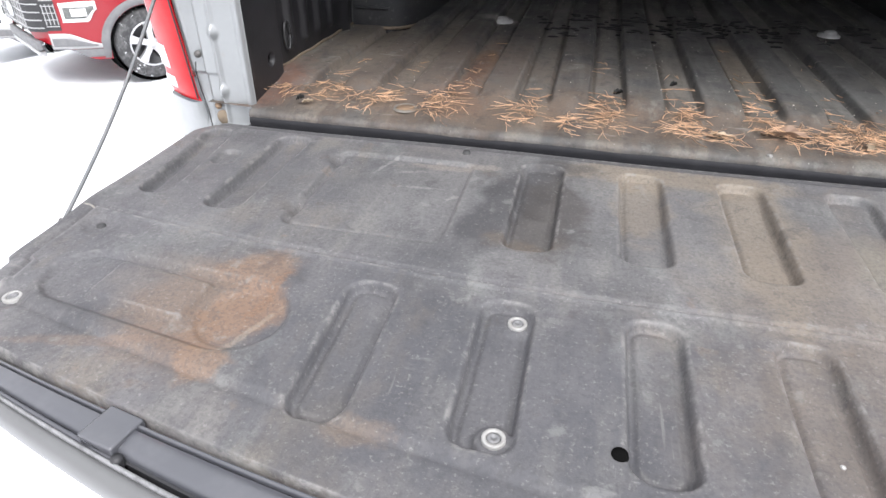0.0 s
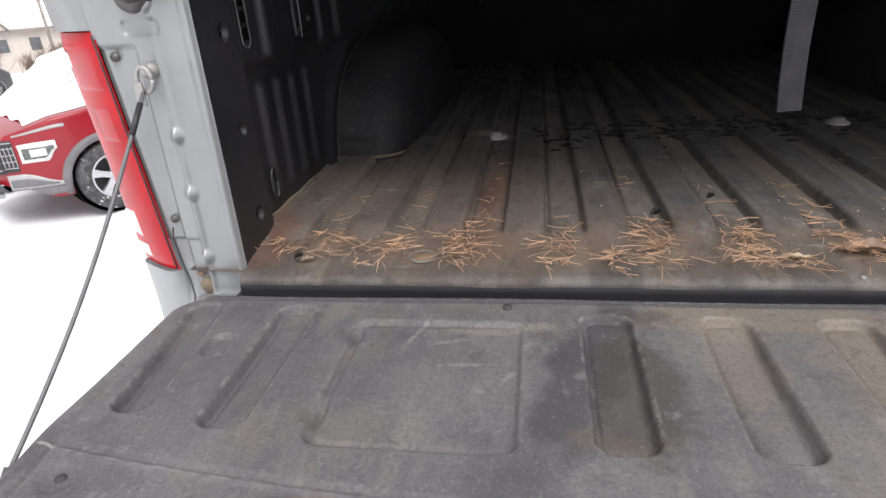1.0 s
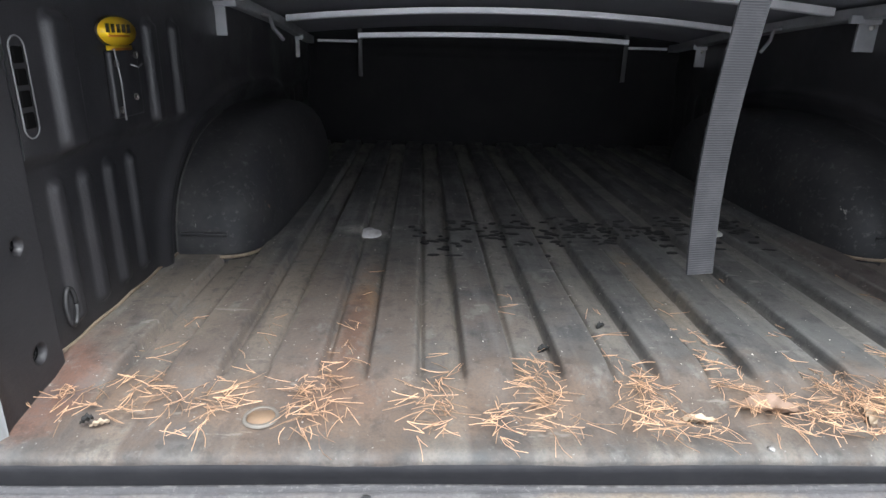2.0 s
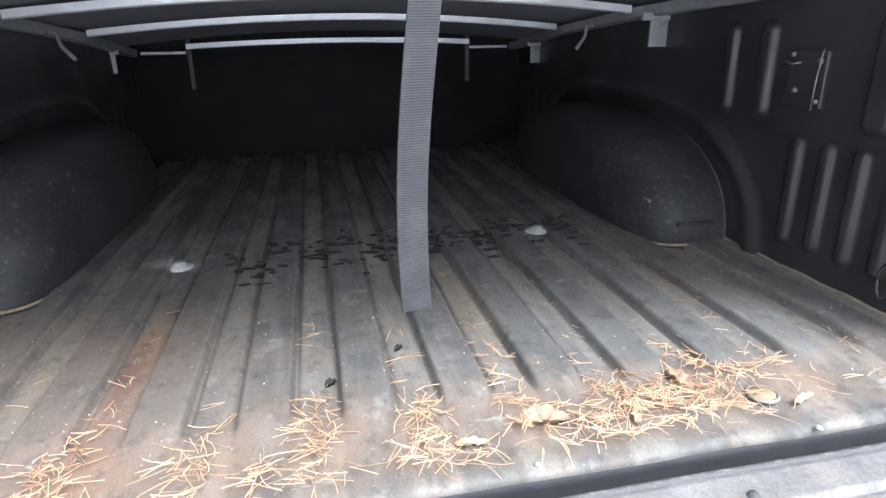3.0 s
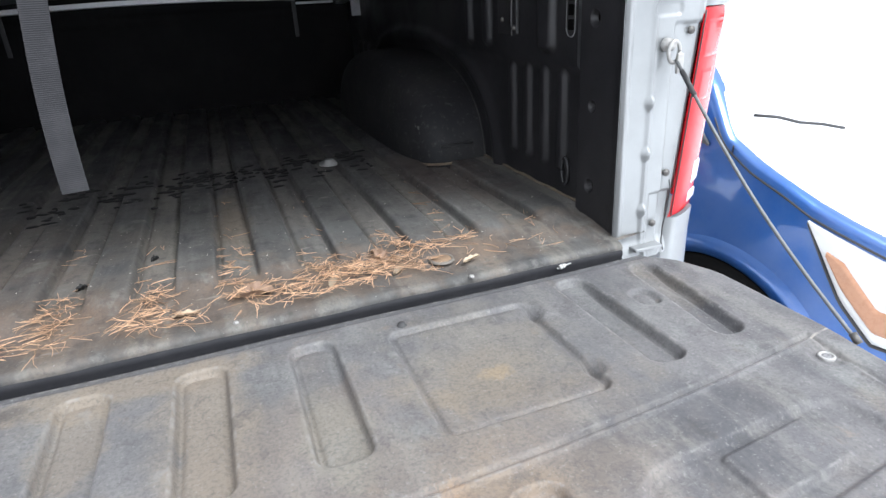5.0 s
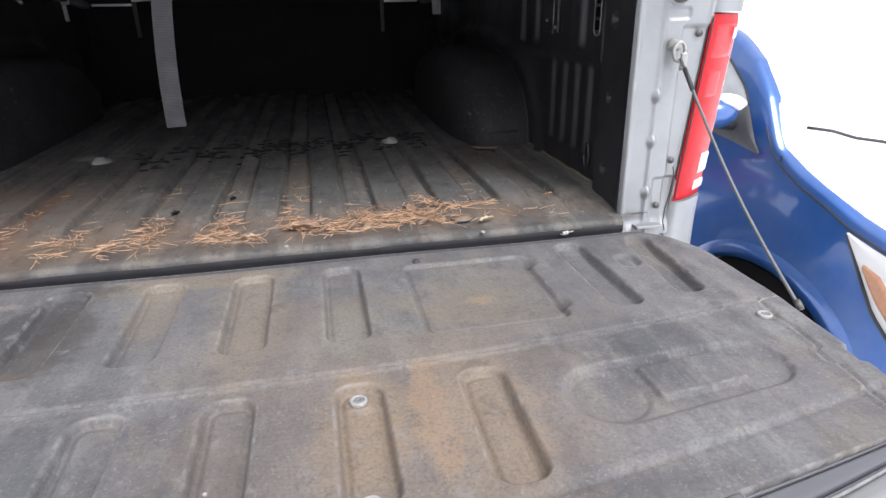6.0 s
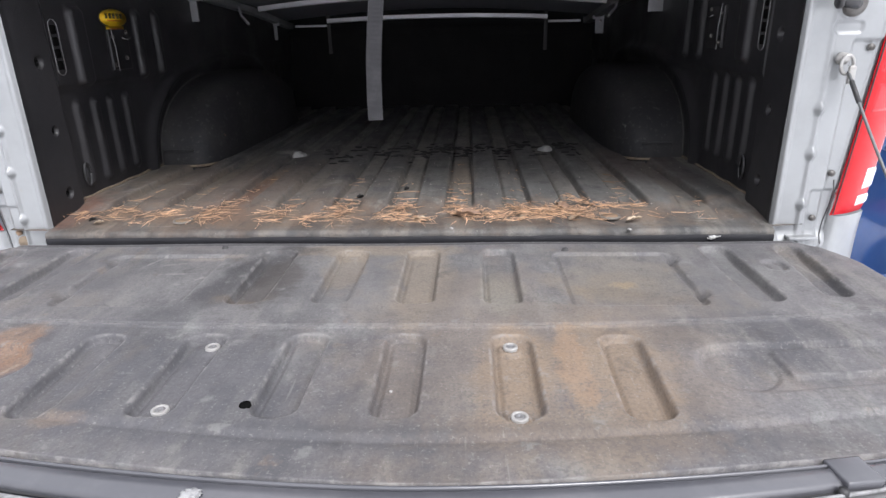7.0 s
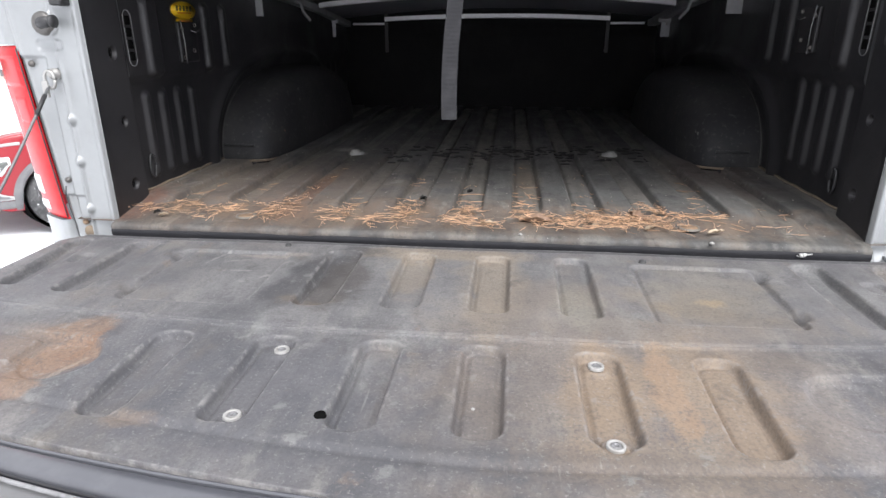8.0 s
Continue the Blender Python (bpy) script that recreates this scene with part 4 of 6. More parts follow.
def gate_relief(x, y):
    ax = np.abs(x)
    d = np.zeros_like(x)

    def pocket(cx, y0, y1, half, depth, lean=0.0, r=0.02, wall=0.006):
        cy = (y0 + y1) / 2
        fade = 0.70 + 0.30 * step(y0 - y, 0.0, 0.075)
        inside = -rounded(ax, y, cx + lean * (y - cy), cy, half, abs(y0 - y1) / 2, r)
        return fade * (1.6 * depth * step(inside, -wall * 0.3, wall * 0.8) + 0.0035 * np.exp(-(((inside - 0.006) / 0.0035) ** 2)))

    for cx in (0.066, 0.202):
        d += pocket(cx, -0.080, -0.318, 0.030, 0.0082)
    d += pocket(0.405, -0.100, -0.326, 0.104, 0.0036, 0, 0.018, 0.008)
    for cy in (-0.131, -0.279):
        d += 0.0075 * np.exp(-(((ax - 0.508) / 0.010) ** 2 + ((y - cy) / 0.017) ** 2) ** 1.5)
    d += pocket(0.600, -0.068, -0.312, 0.026, 0.0085)
    d += pocket(0.722, -0.068, -0.295, 0.023, 0.0085, 0.10)
    d += pocket(0.672, -0.14, -0.19, 0.018, 0.004, 0, 0.016)
    for cx in (0.066, 0.205, 0.345):
        d += pocket(cx, -0.420, -0.606, 0.027, 0.0080, 0.02 if cx > 0.3 else 0)
    out = ax - 0.012 * (x > 0)
    t = np.clip(((out - 0.466) * 0.188 + (y + 0.500) * 0.020) / 0.03574, 0, 1)
    oval = np.hypot(out - 0.466 - 0.188 * t, y + 0.500 - 0.020 * t) - 0.052 + 0.008 * t
    d += 0.0062 * step(-oval, -0.003, 0.005) + 0.0012 * np.exp(-((oval / 0.004) ** 2))
    well = np.hypot(out - 0.462, y + 0.499) - 0.046
    d += 0.0034 * step(-well, -0.002, 0.0060)
    d -= 0.0056 * step(-rounded(out, y, 0.574, -0.484 + 0.11 * (out - 0.574), 0.060, 0.031, 0.007), -0.002, 0.004)
    # folded seam between the halves, and down the sides of the lower half
    seam = -0.392 + 0.05 * np.abs(x / 0.76) ** 2.4
    low = np.maximum(y - seam, ax - (gate_half(y) - 0.030) - 0.028 * (x > 0))
    d += 0.0045 * np.exp(-((low / 0.0036) ** 2)) - 0.0022 * np.exp(-(((low + 0.008) / 0.0032) ** 2)) - 0.0012 * step(-low, -0.003, 0.004)
    lip = y - gate_end(x) - 0.061
    d += 0.0034 * step(-lip, -0.004, 0.005) + 0.0022 * np.exp(-((lip / 0.005) ** 2))
    for wx, wy in ((0.762, -0.381), (-0.704, -0.528), (-0.714, -0.385)):
        d += 0.004 * step(np.hypot(x - wx, y - wy), 0.024, 0.014)
    for wx, wy, flat in ((-0.194, -0.590, 0.0050), (-0.194, -0.445, 0.0072), (0.203, -0.445, 0.0060), (0.203, -0.598, 0.0050)):
        near = step(np.hypot(x - wx, y - wy), 0.019, 0.0125)
        d = d * (1 - near) + flat * near
    d -= 0.0025 * step(-y, 0.078, 0.030)
    d += 0.0022 * np.exp(-(((y + 0.0545) / 0.0022) ** 2))
    return d


def tailgate():
    u = np.concatenate([np.linspace(-1, -0.975, 7)[:-1], np.linspace(-0.975, 0.975, 601), np.linspace(0.975, 1, 7)[1:]])
    v = np.concatenate([np.linspace(0, 0.02, 5)[:-1], np.linspace(0.02, 0.985, 265), np.linspace(0.985, 1, 5)[1:]])
    gu, gv = np.meshgrid(u, v)
    y0 = -0.0420
    y = y0 + gv * (gate_end(gu * 0.79) - y0)
    x = gu * (gate_half(y) + 0.006) + 0.006 + 0.030 * step(gu, 0.75, 1.0) * step(-y, 0.05, 0.16)
    z = GZ - gate_relief(x, y)
    edge = np.minimum((1 - np.abs(gu)) * gate_half(y), (y0 - y) * 2.4)
    r = 0.012
    z -= r - np.sqrt(np.maximum(0, r * r - np.maximum(0, r - np.maximum(edge, 0)) ** 2))
    z += 0.0012 * np.sin(x * 11 + 3 * np.sin(y * 9)) * np.cos(y * 13)
    top = np.stack([x, y, z], -1)
    # sides go down to the outer skin
    def skirt(a):
        b = a.copy()
        b[..., 2] = 0.820
        return b
    p = np.concatenate([skirt(top[:1]), top, skirt(top[-1:])])
    p = np.concatenate([skirt(p[:, :1]), p, skirt(p[:, -1:])], 1)
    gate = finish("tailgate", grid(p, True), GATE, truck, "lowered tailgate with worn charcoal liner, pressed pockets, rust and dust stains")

    def beyond(xs, off):
        """A line outside the liner's end that closes up towards the gate's corners."""
        return gate_end(xs) + off * (1 - 1.15 * xs ** 2)

    def strip(name, x0, x1, prof, mat, label=""):
        xs = np.linspace(x0, x1, 121)
        rows = [np.stack([xs, beyond(xs, py), np.full_like(xs, pz) - 0.004 * (xs / 0.73) ** 4], -1) for py, pz in prof]
        return finish(name, grid(np.stack(rows), True), mat, gate, label)

    strip("under_trim", -0.735, 0.735, [(0.0, 0.853), (-0.040, 0.850)], BLACK)
    strip("liner_bead", -0.735, 0.735, [(-0.0022, 0.850), (-0.0024, 0.8585), (-0.0036, 0.8602), (-0.0056, 0.8602), (-0.0068, 0.8585), (-0.0070, 0.850)], TRIM, "thin raised bead along the liner's end")
    for x0, x1, low in ((-0.735, -0.470, 0.8535), (-0.470, 0.484, 0.8520), (0.484, 0.735, 0.8535)):
        strip("end_trim", x0, x1, [(-0.0085, 0.850), (-0.0087, 0.8578), (-0.0105, 0.8592), (-0.020, 0.8588), (-0.031, 0.8575), (-0.0355, 0.8555), (-0.0375, low - 0.001), (-0.0385, low - 0.006)], TRIM, "smooth blue-grey end trim")
    strip("dark_channel", -0.470, 0.484, [(-0.0365, 0.853), (-0.0380, 0.838), (-0.0455, 0.838), (-0.0465, 0.852)], BLACK, "black gap")
    for x0, x1 in ((-0.735, -0.470), (0.484, 0.735)):
        strip("outer_trim", x0, x1, [(-0.0385, 0.846), (-0.0390, 0.8525), (-0.0425, 0.8530), (-0.0465, 0.852), (-0.0468, 0.846)], TRIM)
    strip("worn_lip", -0.735, 0.735, [(-0.0466, 0.846), (-0.0468, 0.8545), (-0.0482, 0.8555), (-0.0505, 0.8550), (-0.0515, 0.8535), (-0.0517, 0.846)], WORN_LIP, "worn pale metal lip")
    skin = [(-0.0519, 0.846), (-0.0521, 0.8530), (-0.060, 0.8520), (-0.062, 0.8505), (-0.066, 0.8490), (-0.069, 0.8450), (-0.070, 0.839), (-0.069, 0.830), (-0.064, 0.823), (-0.05, 0.818)]
    xs = np.linspace(-0.735, 0.735, 121)
    rows = [np.stack([xs, beyond(xs, py), np.full_like(xs, pz) - 0.004 * (xs / 0.73) ** 4], -1) for py, pz in skin]
    rows += [np.stack([xs, np.full_like(xs, yy), np.full_like(xs, 0.818)], -1) for yy in (-0.3, -0.04)]
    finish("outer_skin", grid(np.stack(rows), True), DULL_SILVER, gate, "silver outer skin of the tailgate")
    for bx, slope in ((-0.489, -0.187), (0.503, 0.152)):
        yb = float(gate_end(np.array(bx)))
        b = part("latch_cover", boxed(0, 0, 0, 0.036, 0.033, 0.014, 0.002), TRIM, gate, "", (bx, yb - 0.0145, 0.8545))
        b.rotation_euler[2] = slope
        part("latch_knob", lathe([(0.0005, 0.004), (0.0040, 0.0036), (0.0050, 0.0), (0.0050, -0.006)], 12), BLACK, gate, "", (bx + (0.020 if bx < 0 else -0.020), yb - 0.036, 0.8535))
    seat = [(0.0060, -0.001), (0.0062, 0.0012), (0.0090, 0.0012), (0.0096, 0.0007), (0.0098, -0.003)]
    head = [(0.0004, 0.0006), (0.0018, 0.0006), (0.0022, 0.0014), (0.0048, 0.0012), (0.0058, 0.0), (0.0060, -0.003)]
    first = None
    for wx, wy in ((-0.194, -0.590), (-0.194, -0.445), (0.203, -0.445), (0.203, -0.598), (0.762, -0.381), (-0.704, -0.528)):
        at = (wx, wy, GZ + 0.0024 - float(gate_relief(np.array(wx), np.array(wy))))
        part("screw_head", lathe(head, 16), GREY_HEAD, gate, "", at)
        first = again(first, at, wx * 9) if first else part("washer", lathe(seat, 24), ZINC, gate, "pale zinc washer with screw", at)
    stud = [(0.0005, 0.006), (0.005, 0.0055), (0.006, 0.002), (0.010, 0.0), (0.011, -0.004)]
    a = part("stud", lathe(stud, 16), RUBBER, gate, "small dark stud", (-0.322, -0.068, GZ - 0.001))
    again(a, (0.327, -0.088, GZ - 0.001))
    again(a, (-0.714, -0.385, GZ - 0.006))
    # flat black disc on the liner, painted dark in place of a bored hole
    part("drain_hole_disc", lathe([(0.0005, 0.0), (0.0062, 0.0), (0.0070, -0.003)], 24), DARK_HOLE, gate, "", (-0.099, -0.586, GZ + 0.0030))


tailgate()


def tailgate_cable(s):
    a, b = Vector((s * 0.816, -0.020, 1.168)), Vector((s * 0.826, -0.374, 0.857))
    pts = [a.lerp(b, t) + Vector((s * 0.002 * math.sin(math.pi * t), 0, -0.024 * math.sin(math.pi * t))) for t in np.linspace(0, 1, 17)]
    cable = part("tailgate_cable", tube(pts, 0.0026, 10), CABLE, truck, "grey sheathed tailgate cable")
    cable.location = SHIFT[s]
    part("sleeve", tube([pts[1].lerp(pts[0], 0.4), pts[2]], 0.0040, 12), BLACK, cable, "black sleeve")
    part("sleeve", tube([a.lerp(b, 0.97), a.lerp(b, 1.0)], 0.0050, 10), SCREW, cable)
    ring = [(0.0105 * math.cos(t), 0, 0.016 * math.sin(t)) for t in (TWO_PI * k / 20 for k in range(21))]
    eye = part("eyelet", tube(ring, 0.0032, 8), STEEL, cable, "steel eyelet", (s * 0.814, -0.016, 1.180))
    part("anchor_bolt", lathe([(0.0005, -0.018), (0.0060, -0.018), (0.0070, -0.016), (0.0070, -0.010), (0.0100, -0.009), (0.0105, 0.0)], 18, "Y"), STEEL, cable, "pale bolt head", (s * 0.811, 0.0, 1.190))
    part("link", boxed(s * 0.821, -0.022, 1.163, 0.012, 0.005, 0.03, 0.002), STEEL, cable)
    part("pivot", lathe([(0.0005, 0.008), (0.005, 0.007), (0.0065, 0.0), (0.0065, -0.008)], 12, "X"), SCREW, cable, "", (s * 0.820, -0.376, 0.848))


for side in (-1, 1):
    tailgate_cable(side)

# oval sticker on the bed's side wall, its print as plain bars
sticker = part("sticker", lathe([(0.0005, 0.0015), (0.5, 0.0015), (0.5, 0.0)], 40, "X"), STICKER_DARK, truck, "yellow oval sticker with dark print", (-0.7180, 0.392, 1.296))
sticker.scale = (1, 0.122, 0.046)
face = part("face", lathe([(0.0005, 0.003), (0.5, 0.003), (0.5, 0.0016)], 40, "X"), STICKER_YELLOW, sticker)
face.scale = (1, 0.94, 0.88)
for k in range(5):
    part("print_bar", boxed(0.0036, -0.26 + 0.13 * k, 0.10, 0.001, 0.075, 0.26), STICKER_DARK, sticker)
part("print_line", boxed(0.0036, 0, -0.13, 0.001, 0.52, 0.07), STICKER_ORANGE, sticker)
part("tab", boxed(0.0016, 0, -0.56, 0.003, 0.60, 0.30), STICKER_YELLOW, sticker)
part("tab_print", boxed(0.0036, 0, -0.57, 0.001, 0.46, 0.16), STICKER_ORANGE, sticker)

# ---- tonneau cover ----
cover = thing("tonneau_cover", (0, 0, 0), "grey soft tonneau cover on aluminium bows over the bed", "truck cover")


def cover_z(y):
    return np.interp(y, (-0.05, 0.95, 1.42, 1.9), (1.420, 1.372, 1.340, 1.290))


def tonneau():
    x, y = np.meshgrid(np.linspace(-0.735, 0.748, 61), np.linspace(-0.045, 1.93, 80))
    arch = 0.045 * (1 - (x / 0.76) ** 2)
    z = cover_z(y) + 0.018 + arch + 0.003 * np.sin(y * 14)
    top = np.stack([x, y, z + 0.006], -1)
    sheet = np.concatenate([np.stack([x, y, z], -1), top[::-1]])
    finish("cover_sheet", grid(sheet), CLOTH, cover, "grey fabric cover seen from below")
    for yb, half in ((0.45, 0.70), (0.95, 0.695), (1.42, 0.69), (1.885, 0.52)):
        xs = np.linspace(-half, half, 41)
        zc = cover_z(yb) + 0.045 * (1 - (xs / 0.76) ** 2) * (0.6 if yb > 1.8 else 1.0)
        prof = [(-0.013, 0.012), (-0.013, -0.004), (-0.010, -0.007), (0.010, -0.007), (0.013, -0.004), (0.013, 0.012), (-0.013, 0.012)]
        rows = [np.stack([xs, np.full_like(xs, yb + py), zc + pz], -1) for py, pz in prof]
        bow = finish("bow", grid(np.stack(rows)), ALUMINIUM, cover, "arched aluminium cross bow", smooth=False)
    for s in (-1, 1):
        part("end_bar", boxed(s * 0.60, 1.885, 1.288, 0.15, 0.02, 0.010, 0.003), ALUMINIUM, cover)
        ys = np.linspace(-0.045, 1.92, 30)
        prof = [(-0.020, 0.012), (-0.020, -0.010), (-0.016, -0.014), (0.016, -0.014), (0.02, -0.010), (0.02, 0.012), (-0.02, 0.012)]
        rows = [np.stack([s * 0.716 + np.full_like(ys, px), ys, cover_z(ys) + pz], -1) for px, pz in prof]
        finish("side_rail", grid(np.stack(rows)), RAIL, cover, "dull metal side rail", smooth=False)
        for yb, w in ((0.85, 0.050), (1.69, 0.034)):
            zr = float(cover_z(yb))
            clamp = part("clamp", boxed(s * 0.726, yb, zr - 0.047, w * 1.15, 0.008, 0.070, 0.002), RAIL, cover, "metal rail clamp plate")
            part("clamp_arm", boxed(s * 0.732, yb - 0.006, zr - 0.014, w * 2.4, 0.012, 0.018, 0.002), RAIL, clamp)
            part("clamp_bolt", lathe([(0.0005, -0.010), (0.006, -0.010), (0.006, 0.006)], 8, "Y"), STEEL, clamp, "", (s * 0.726, yb, zr - 0.030))
            part("clamp_jaw", tube([(s * (0.726 + w * 0.62), yb, zr - 0.02), (s * (0.726 + w * 0.68), yb, zr - 0.062), (s * (0.726 + w * 0.45), yb, zr - 0.072)], 0.004, 6), STEEL, clamp)
        zr = float(cover_z(1.15))
        hook = [(s * 0.716, 1.15, zr - 0.005), (s * 0.676, 1.15, zr - 0.012), (s * 0.668, 1.145, zr - 0.040), (s * 0.645, 1.13, zr - 0.062), (s * 0.638, 1.128, zr - 0.070)]
        part("hook", tube(hook, 0.0055, 8), RAIL, cover, "bent metal hook")
    header = np.linspace(-0.75, 0.75, 41)
    zc = cover_z(-0.03) + 0.02 + 0.045 * (1 - (header / 0.76) ** 2)
    part("header_bar", tube([(a, -0.035, b) for a, b in zip(header, zc)], 0.012, 8), ALUMINIUM, cover, "rear cross bar of the cover")


tonneau()


def pull_strap():
    """Woven strap that hangs from the cover's rear bar."""
    n = 40
    z = np.linspace(1.100, 1.492, n)
    t = (z - 1.10) / 0.392
    cx = -0.018 + 0.028 * t ** 1.5 - 0.003 * np.sin(t * 6)
    cy = -0.048 + 0.022 * t + 0.004 * np.sin(t * 5)
    turn = 0.10 + 0.12 * (1 - t) ** 2
    w = 0.0134
    ring = []
    for a, b in ((-w, -0.0012), (w, -0.0012), (w, 0.0012), (-w, 0.0012), (-w, -0.0012)):
        ring.append(np.stack([cx + a * np.cos(turn) - b * np.sin(turn), cy + a * np.sin(turn) + b * np.cos(turn), z], -1))
    me = grid(np.stack(ring), True)
    finish("pull_strap", me, WEBBING, cover, "hanging grey woven pull strap", smooth=False)


pull_strap()

# ---- debris in the bed ----
def needles():
    """Dry pine needles: thin bent three-sided straws, most in drifts along the valleys' mouths."""
    rng = np.random.default_rng(7)
    drifts = [  # x, y, spread x, spread y, count
        (-0.675, 0.085, 0.030, 0.030, 26), (-0.600, 0.085, 0.035, 0.035, 34), (-0.555, 0.05, 0.04, 0.025, 20), (-0.500, 0.065, 0.045, 0.030, 30),
        (-0.400, 0.078, 0.040, 0.030, 60), (-0.390, 0.015, 0.035, 0.018, 24), (-0.256, 0.030, 0.026, 0.035, 50), (-0.243, 0.11, 0.02, 0.03, 14),
        (-0.187, 0.012, 0.015, 0.014, 22), (-0.119, 0.115, 0.022, 0.035, 44), (-0.122, 0.020, 0.032, 0.026, 56), (0.006, 0.080, 0.024, 0.028, 46),
        (-0.010, 0.018, 0.035, 0.020, 44), (0.050, 0.010, 0.030, 0.018, 26), (0.124, 0.130, 0.022, 0.035, 34), (0.135, 0.045, 0.030, 0.025, 36),
        (0.200, 0.025, 0.050, 0.026, 86), (0.265, 0.055, 0.035, 0.030, 60), (0.320, 0.045, 0.045, 0.030, 110), (0.378, 0.075, 0.035, 0.032, 60),
        (0.430, 0.095, 0.040, 0.025, 50), (0.400, 0.022, 0.025, 0.014, 22), (0.385, 0.15, 0.03, 0.02, 16), (0.505, 0.09, 0.035, 0.025, 16),
        (0.25, 0.13, 0.02, 0.03, 16), (0.60, 0.16, 0.06, 0.08, 9), (0.48, 0.25, 0.09, 0.10, 16), (0.26, 0.28, 0.05, 0.09, 12),
        (-0.49, 0.17, 0.02, 0.06, 10), (-0.61, 0.20, 0.03, 0.08, 9), (-0.37, 0.25, 0.02, 0.10, 10), (-0.119, 0.27, 0.02, 0.05, 5),
        (0.13, 0.33, 0.03, 0.10, 9), (0.0, 0.22, 0.03, 0.06, 6), (0.64, 0.08, 0.04, 0.03, 5), (-0.68, 0.15, 0.02, 0.06, 10),
    ]
    verts, faces = [], []
    for cx, cy, sx, sy, count in drifts:
        for _ in range(int(count * 0.95)):
            x, y = rng.normal(cx, sx * 0.52), rng.normal(cy, sy * 1.25)
            if y < -0.012 or abs(x) > 0.75:
                continue
            n = 2 if rng.random() < 0.45 else 1
            a0 = rng.uniform(0, TWO_PI)
            lift = min(0.014, abs(rng.normal(0, 0.0055))) if count > 30 else 0.0008
            for k in range(n):
                a = a0 + k * rng.uniform(0.15, 0.5)
                length = rng.uniform(0.016, 0.042)
                bend = rng.normal(0, 0.5)
                r = rng.uniform(0.0004, 0.00068)
                px, py, pz = x, y, FZ + 0.001 + lift
                tilt = rng.normal(0, 0.05) if lift > 0.002 else 0.0
                start = len(verts)
                for j in range(4):
                    for c in range(3):
                        b = TWO_PI * c / 3
                        rr = r * (1 - 0.25 * j / 3)
                        verts.append((px - math.sin(a) * math.cos(b) * rr, py + math.cos(a) * math.cos(b) * rr, max(pz, FZ - 0.006 + 0.001) + math.sin(b) * rr))
                    px += math.cos(a) * length / 3
                    py += math.sin(a) * length / 3
                    pz += tilt * length / 3
                    a += bend / 3
                for j in range(3):
                    for c in range(3):
                        q, w = start + 3 * j + c, start + 3 * j + (c + 1) % 3
                        faces.append((q, w, w + 3, q + 3))
    me = bpy.data.meshes.new("pine_needles")
    me.from_pydata(verts, [], faces)
    tagged(finish("pine_needles", me, NEEDLE), "dry tan pine needles drifted on the bed floor", "pine needles", kind="stuff")


needles()


def flake_heap():
    """Scattered black flakes across the middle of the bed."""
    rng = np.random.default_rng(11)
    verts, faces = [], []
    for k in range(230):
        x = rng.uniform(-0.30, 0.50)
        y = 0.70 + 0.10 * rng.normal() * 0.55 + 0.10 * (x + 0.1)
        off = abs((x - RIDGES + PITCH / 2) % PITCH - PITCH / 2)
        z = FZ + 0.0125 * float(step(np.array(off), 0.025, 0.036)) + 0.0008
        a, lx, ly = rng.uniform(-0.5, 0.5), rng.uniform(0.005, 0.018), rng.uniform(0.004, 0.009)
        start, n = len(verts), 7
        for ring, h in ((1.0, 0.0), (0.7, 0.0022)):
            for c in range(n):
                b = TWO_PI * c / n
                w = ring * (0.8 + 0.4 * rng.random())
                u, v = lx * w * math.cos(b), ly * w * math.sin(b)
                verts.append((x + u * math.cos(a) - v * math.sin(a), y + u * math.sin(a) + v * math.cos(a), z + h))
        for c in range(n):
            d = (c + 1) % n
            faces.append((start + c, start + d, start + n + d, start + n + c))
        faces.append(tuple(start + n + c for c in range(n)))
    me = bpy.data.meshes.new("black_flakes")
    me.from_pydata(verts, [], faces)
    tagged(finish("black_flakes", me, FLAKE), "scattered black flakes on the bed floor", "debris", kind="stuff")


flake_heap()


def grit():
    """Pale crumbs of grit over the bed's floor."""
    rng = np.random.default_rng(23)
    verts, faces = [], []
    for _ in range(520):
        x, y = rng.uniform(-0.74, 0.74), 0.03 + 1.1 * rng.random() ** 1.4
        off = abs((x - RIDGES + PITCH / 2) % PITCH - PITCH / 2)
        up = float(step(np.array(off), 0.026, 0.034)) if abs(x) < 0.70 else 1.0
        end = 0.125 + 0.02 * math.cos((x - RIDGES) / PITCH * TWO_PI)
        z = FZ + 0.0125 * up * float(step(np.array(y), end - 0.035, end + 0.02)) - 0.012 * float(step(np.array(y), 0.11, 0.0))
        r = rng.uniform(0.0006, 0.0017)
        k = len(verts)
        for a, h in ((0.0, 0.0), (2.1, 0.1), (4.2, -0.1)):
            q = a + rng.uniform(-0.4, 0.4)
            verts.append((x + r * math.cos(q), y + r * math.sin(q), z + r * 0.3 + h * r))
        verts.append((x + rng.uniform(-0.3, 0.3) * r, y, z + r * 1.3))
        faces += [(k, k + 1, k + 3), (k + 1, k + 2, k + 3), (k + 2, k, k + 3)]
    me = bpy.data.meshes.new("grit")
    me.from_pydata(verts, [], faces)
    tagged(finish("grit", me, GRIT, smooth=False), "pale grit scattered over the bed floor", "grit", kind="stuff")


GRIT = Shade("pale_grit", 0.8).base((0.42, 0.39, 0.35)).by_island(0.45).bump((200.0, 0.2, 0.0005)).done()
grit()


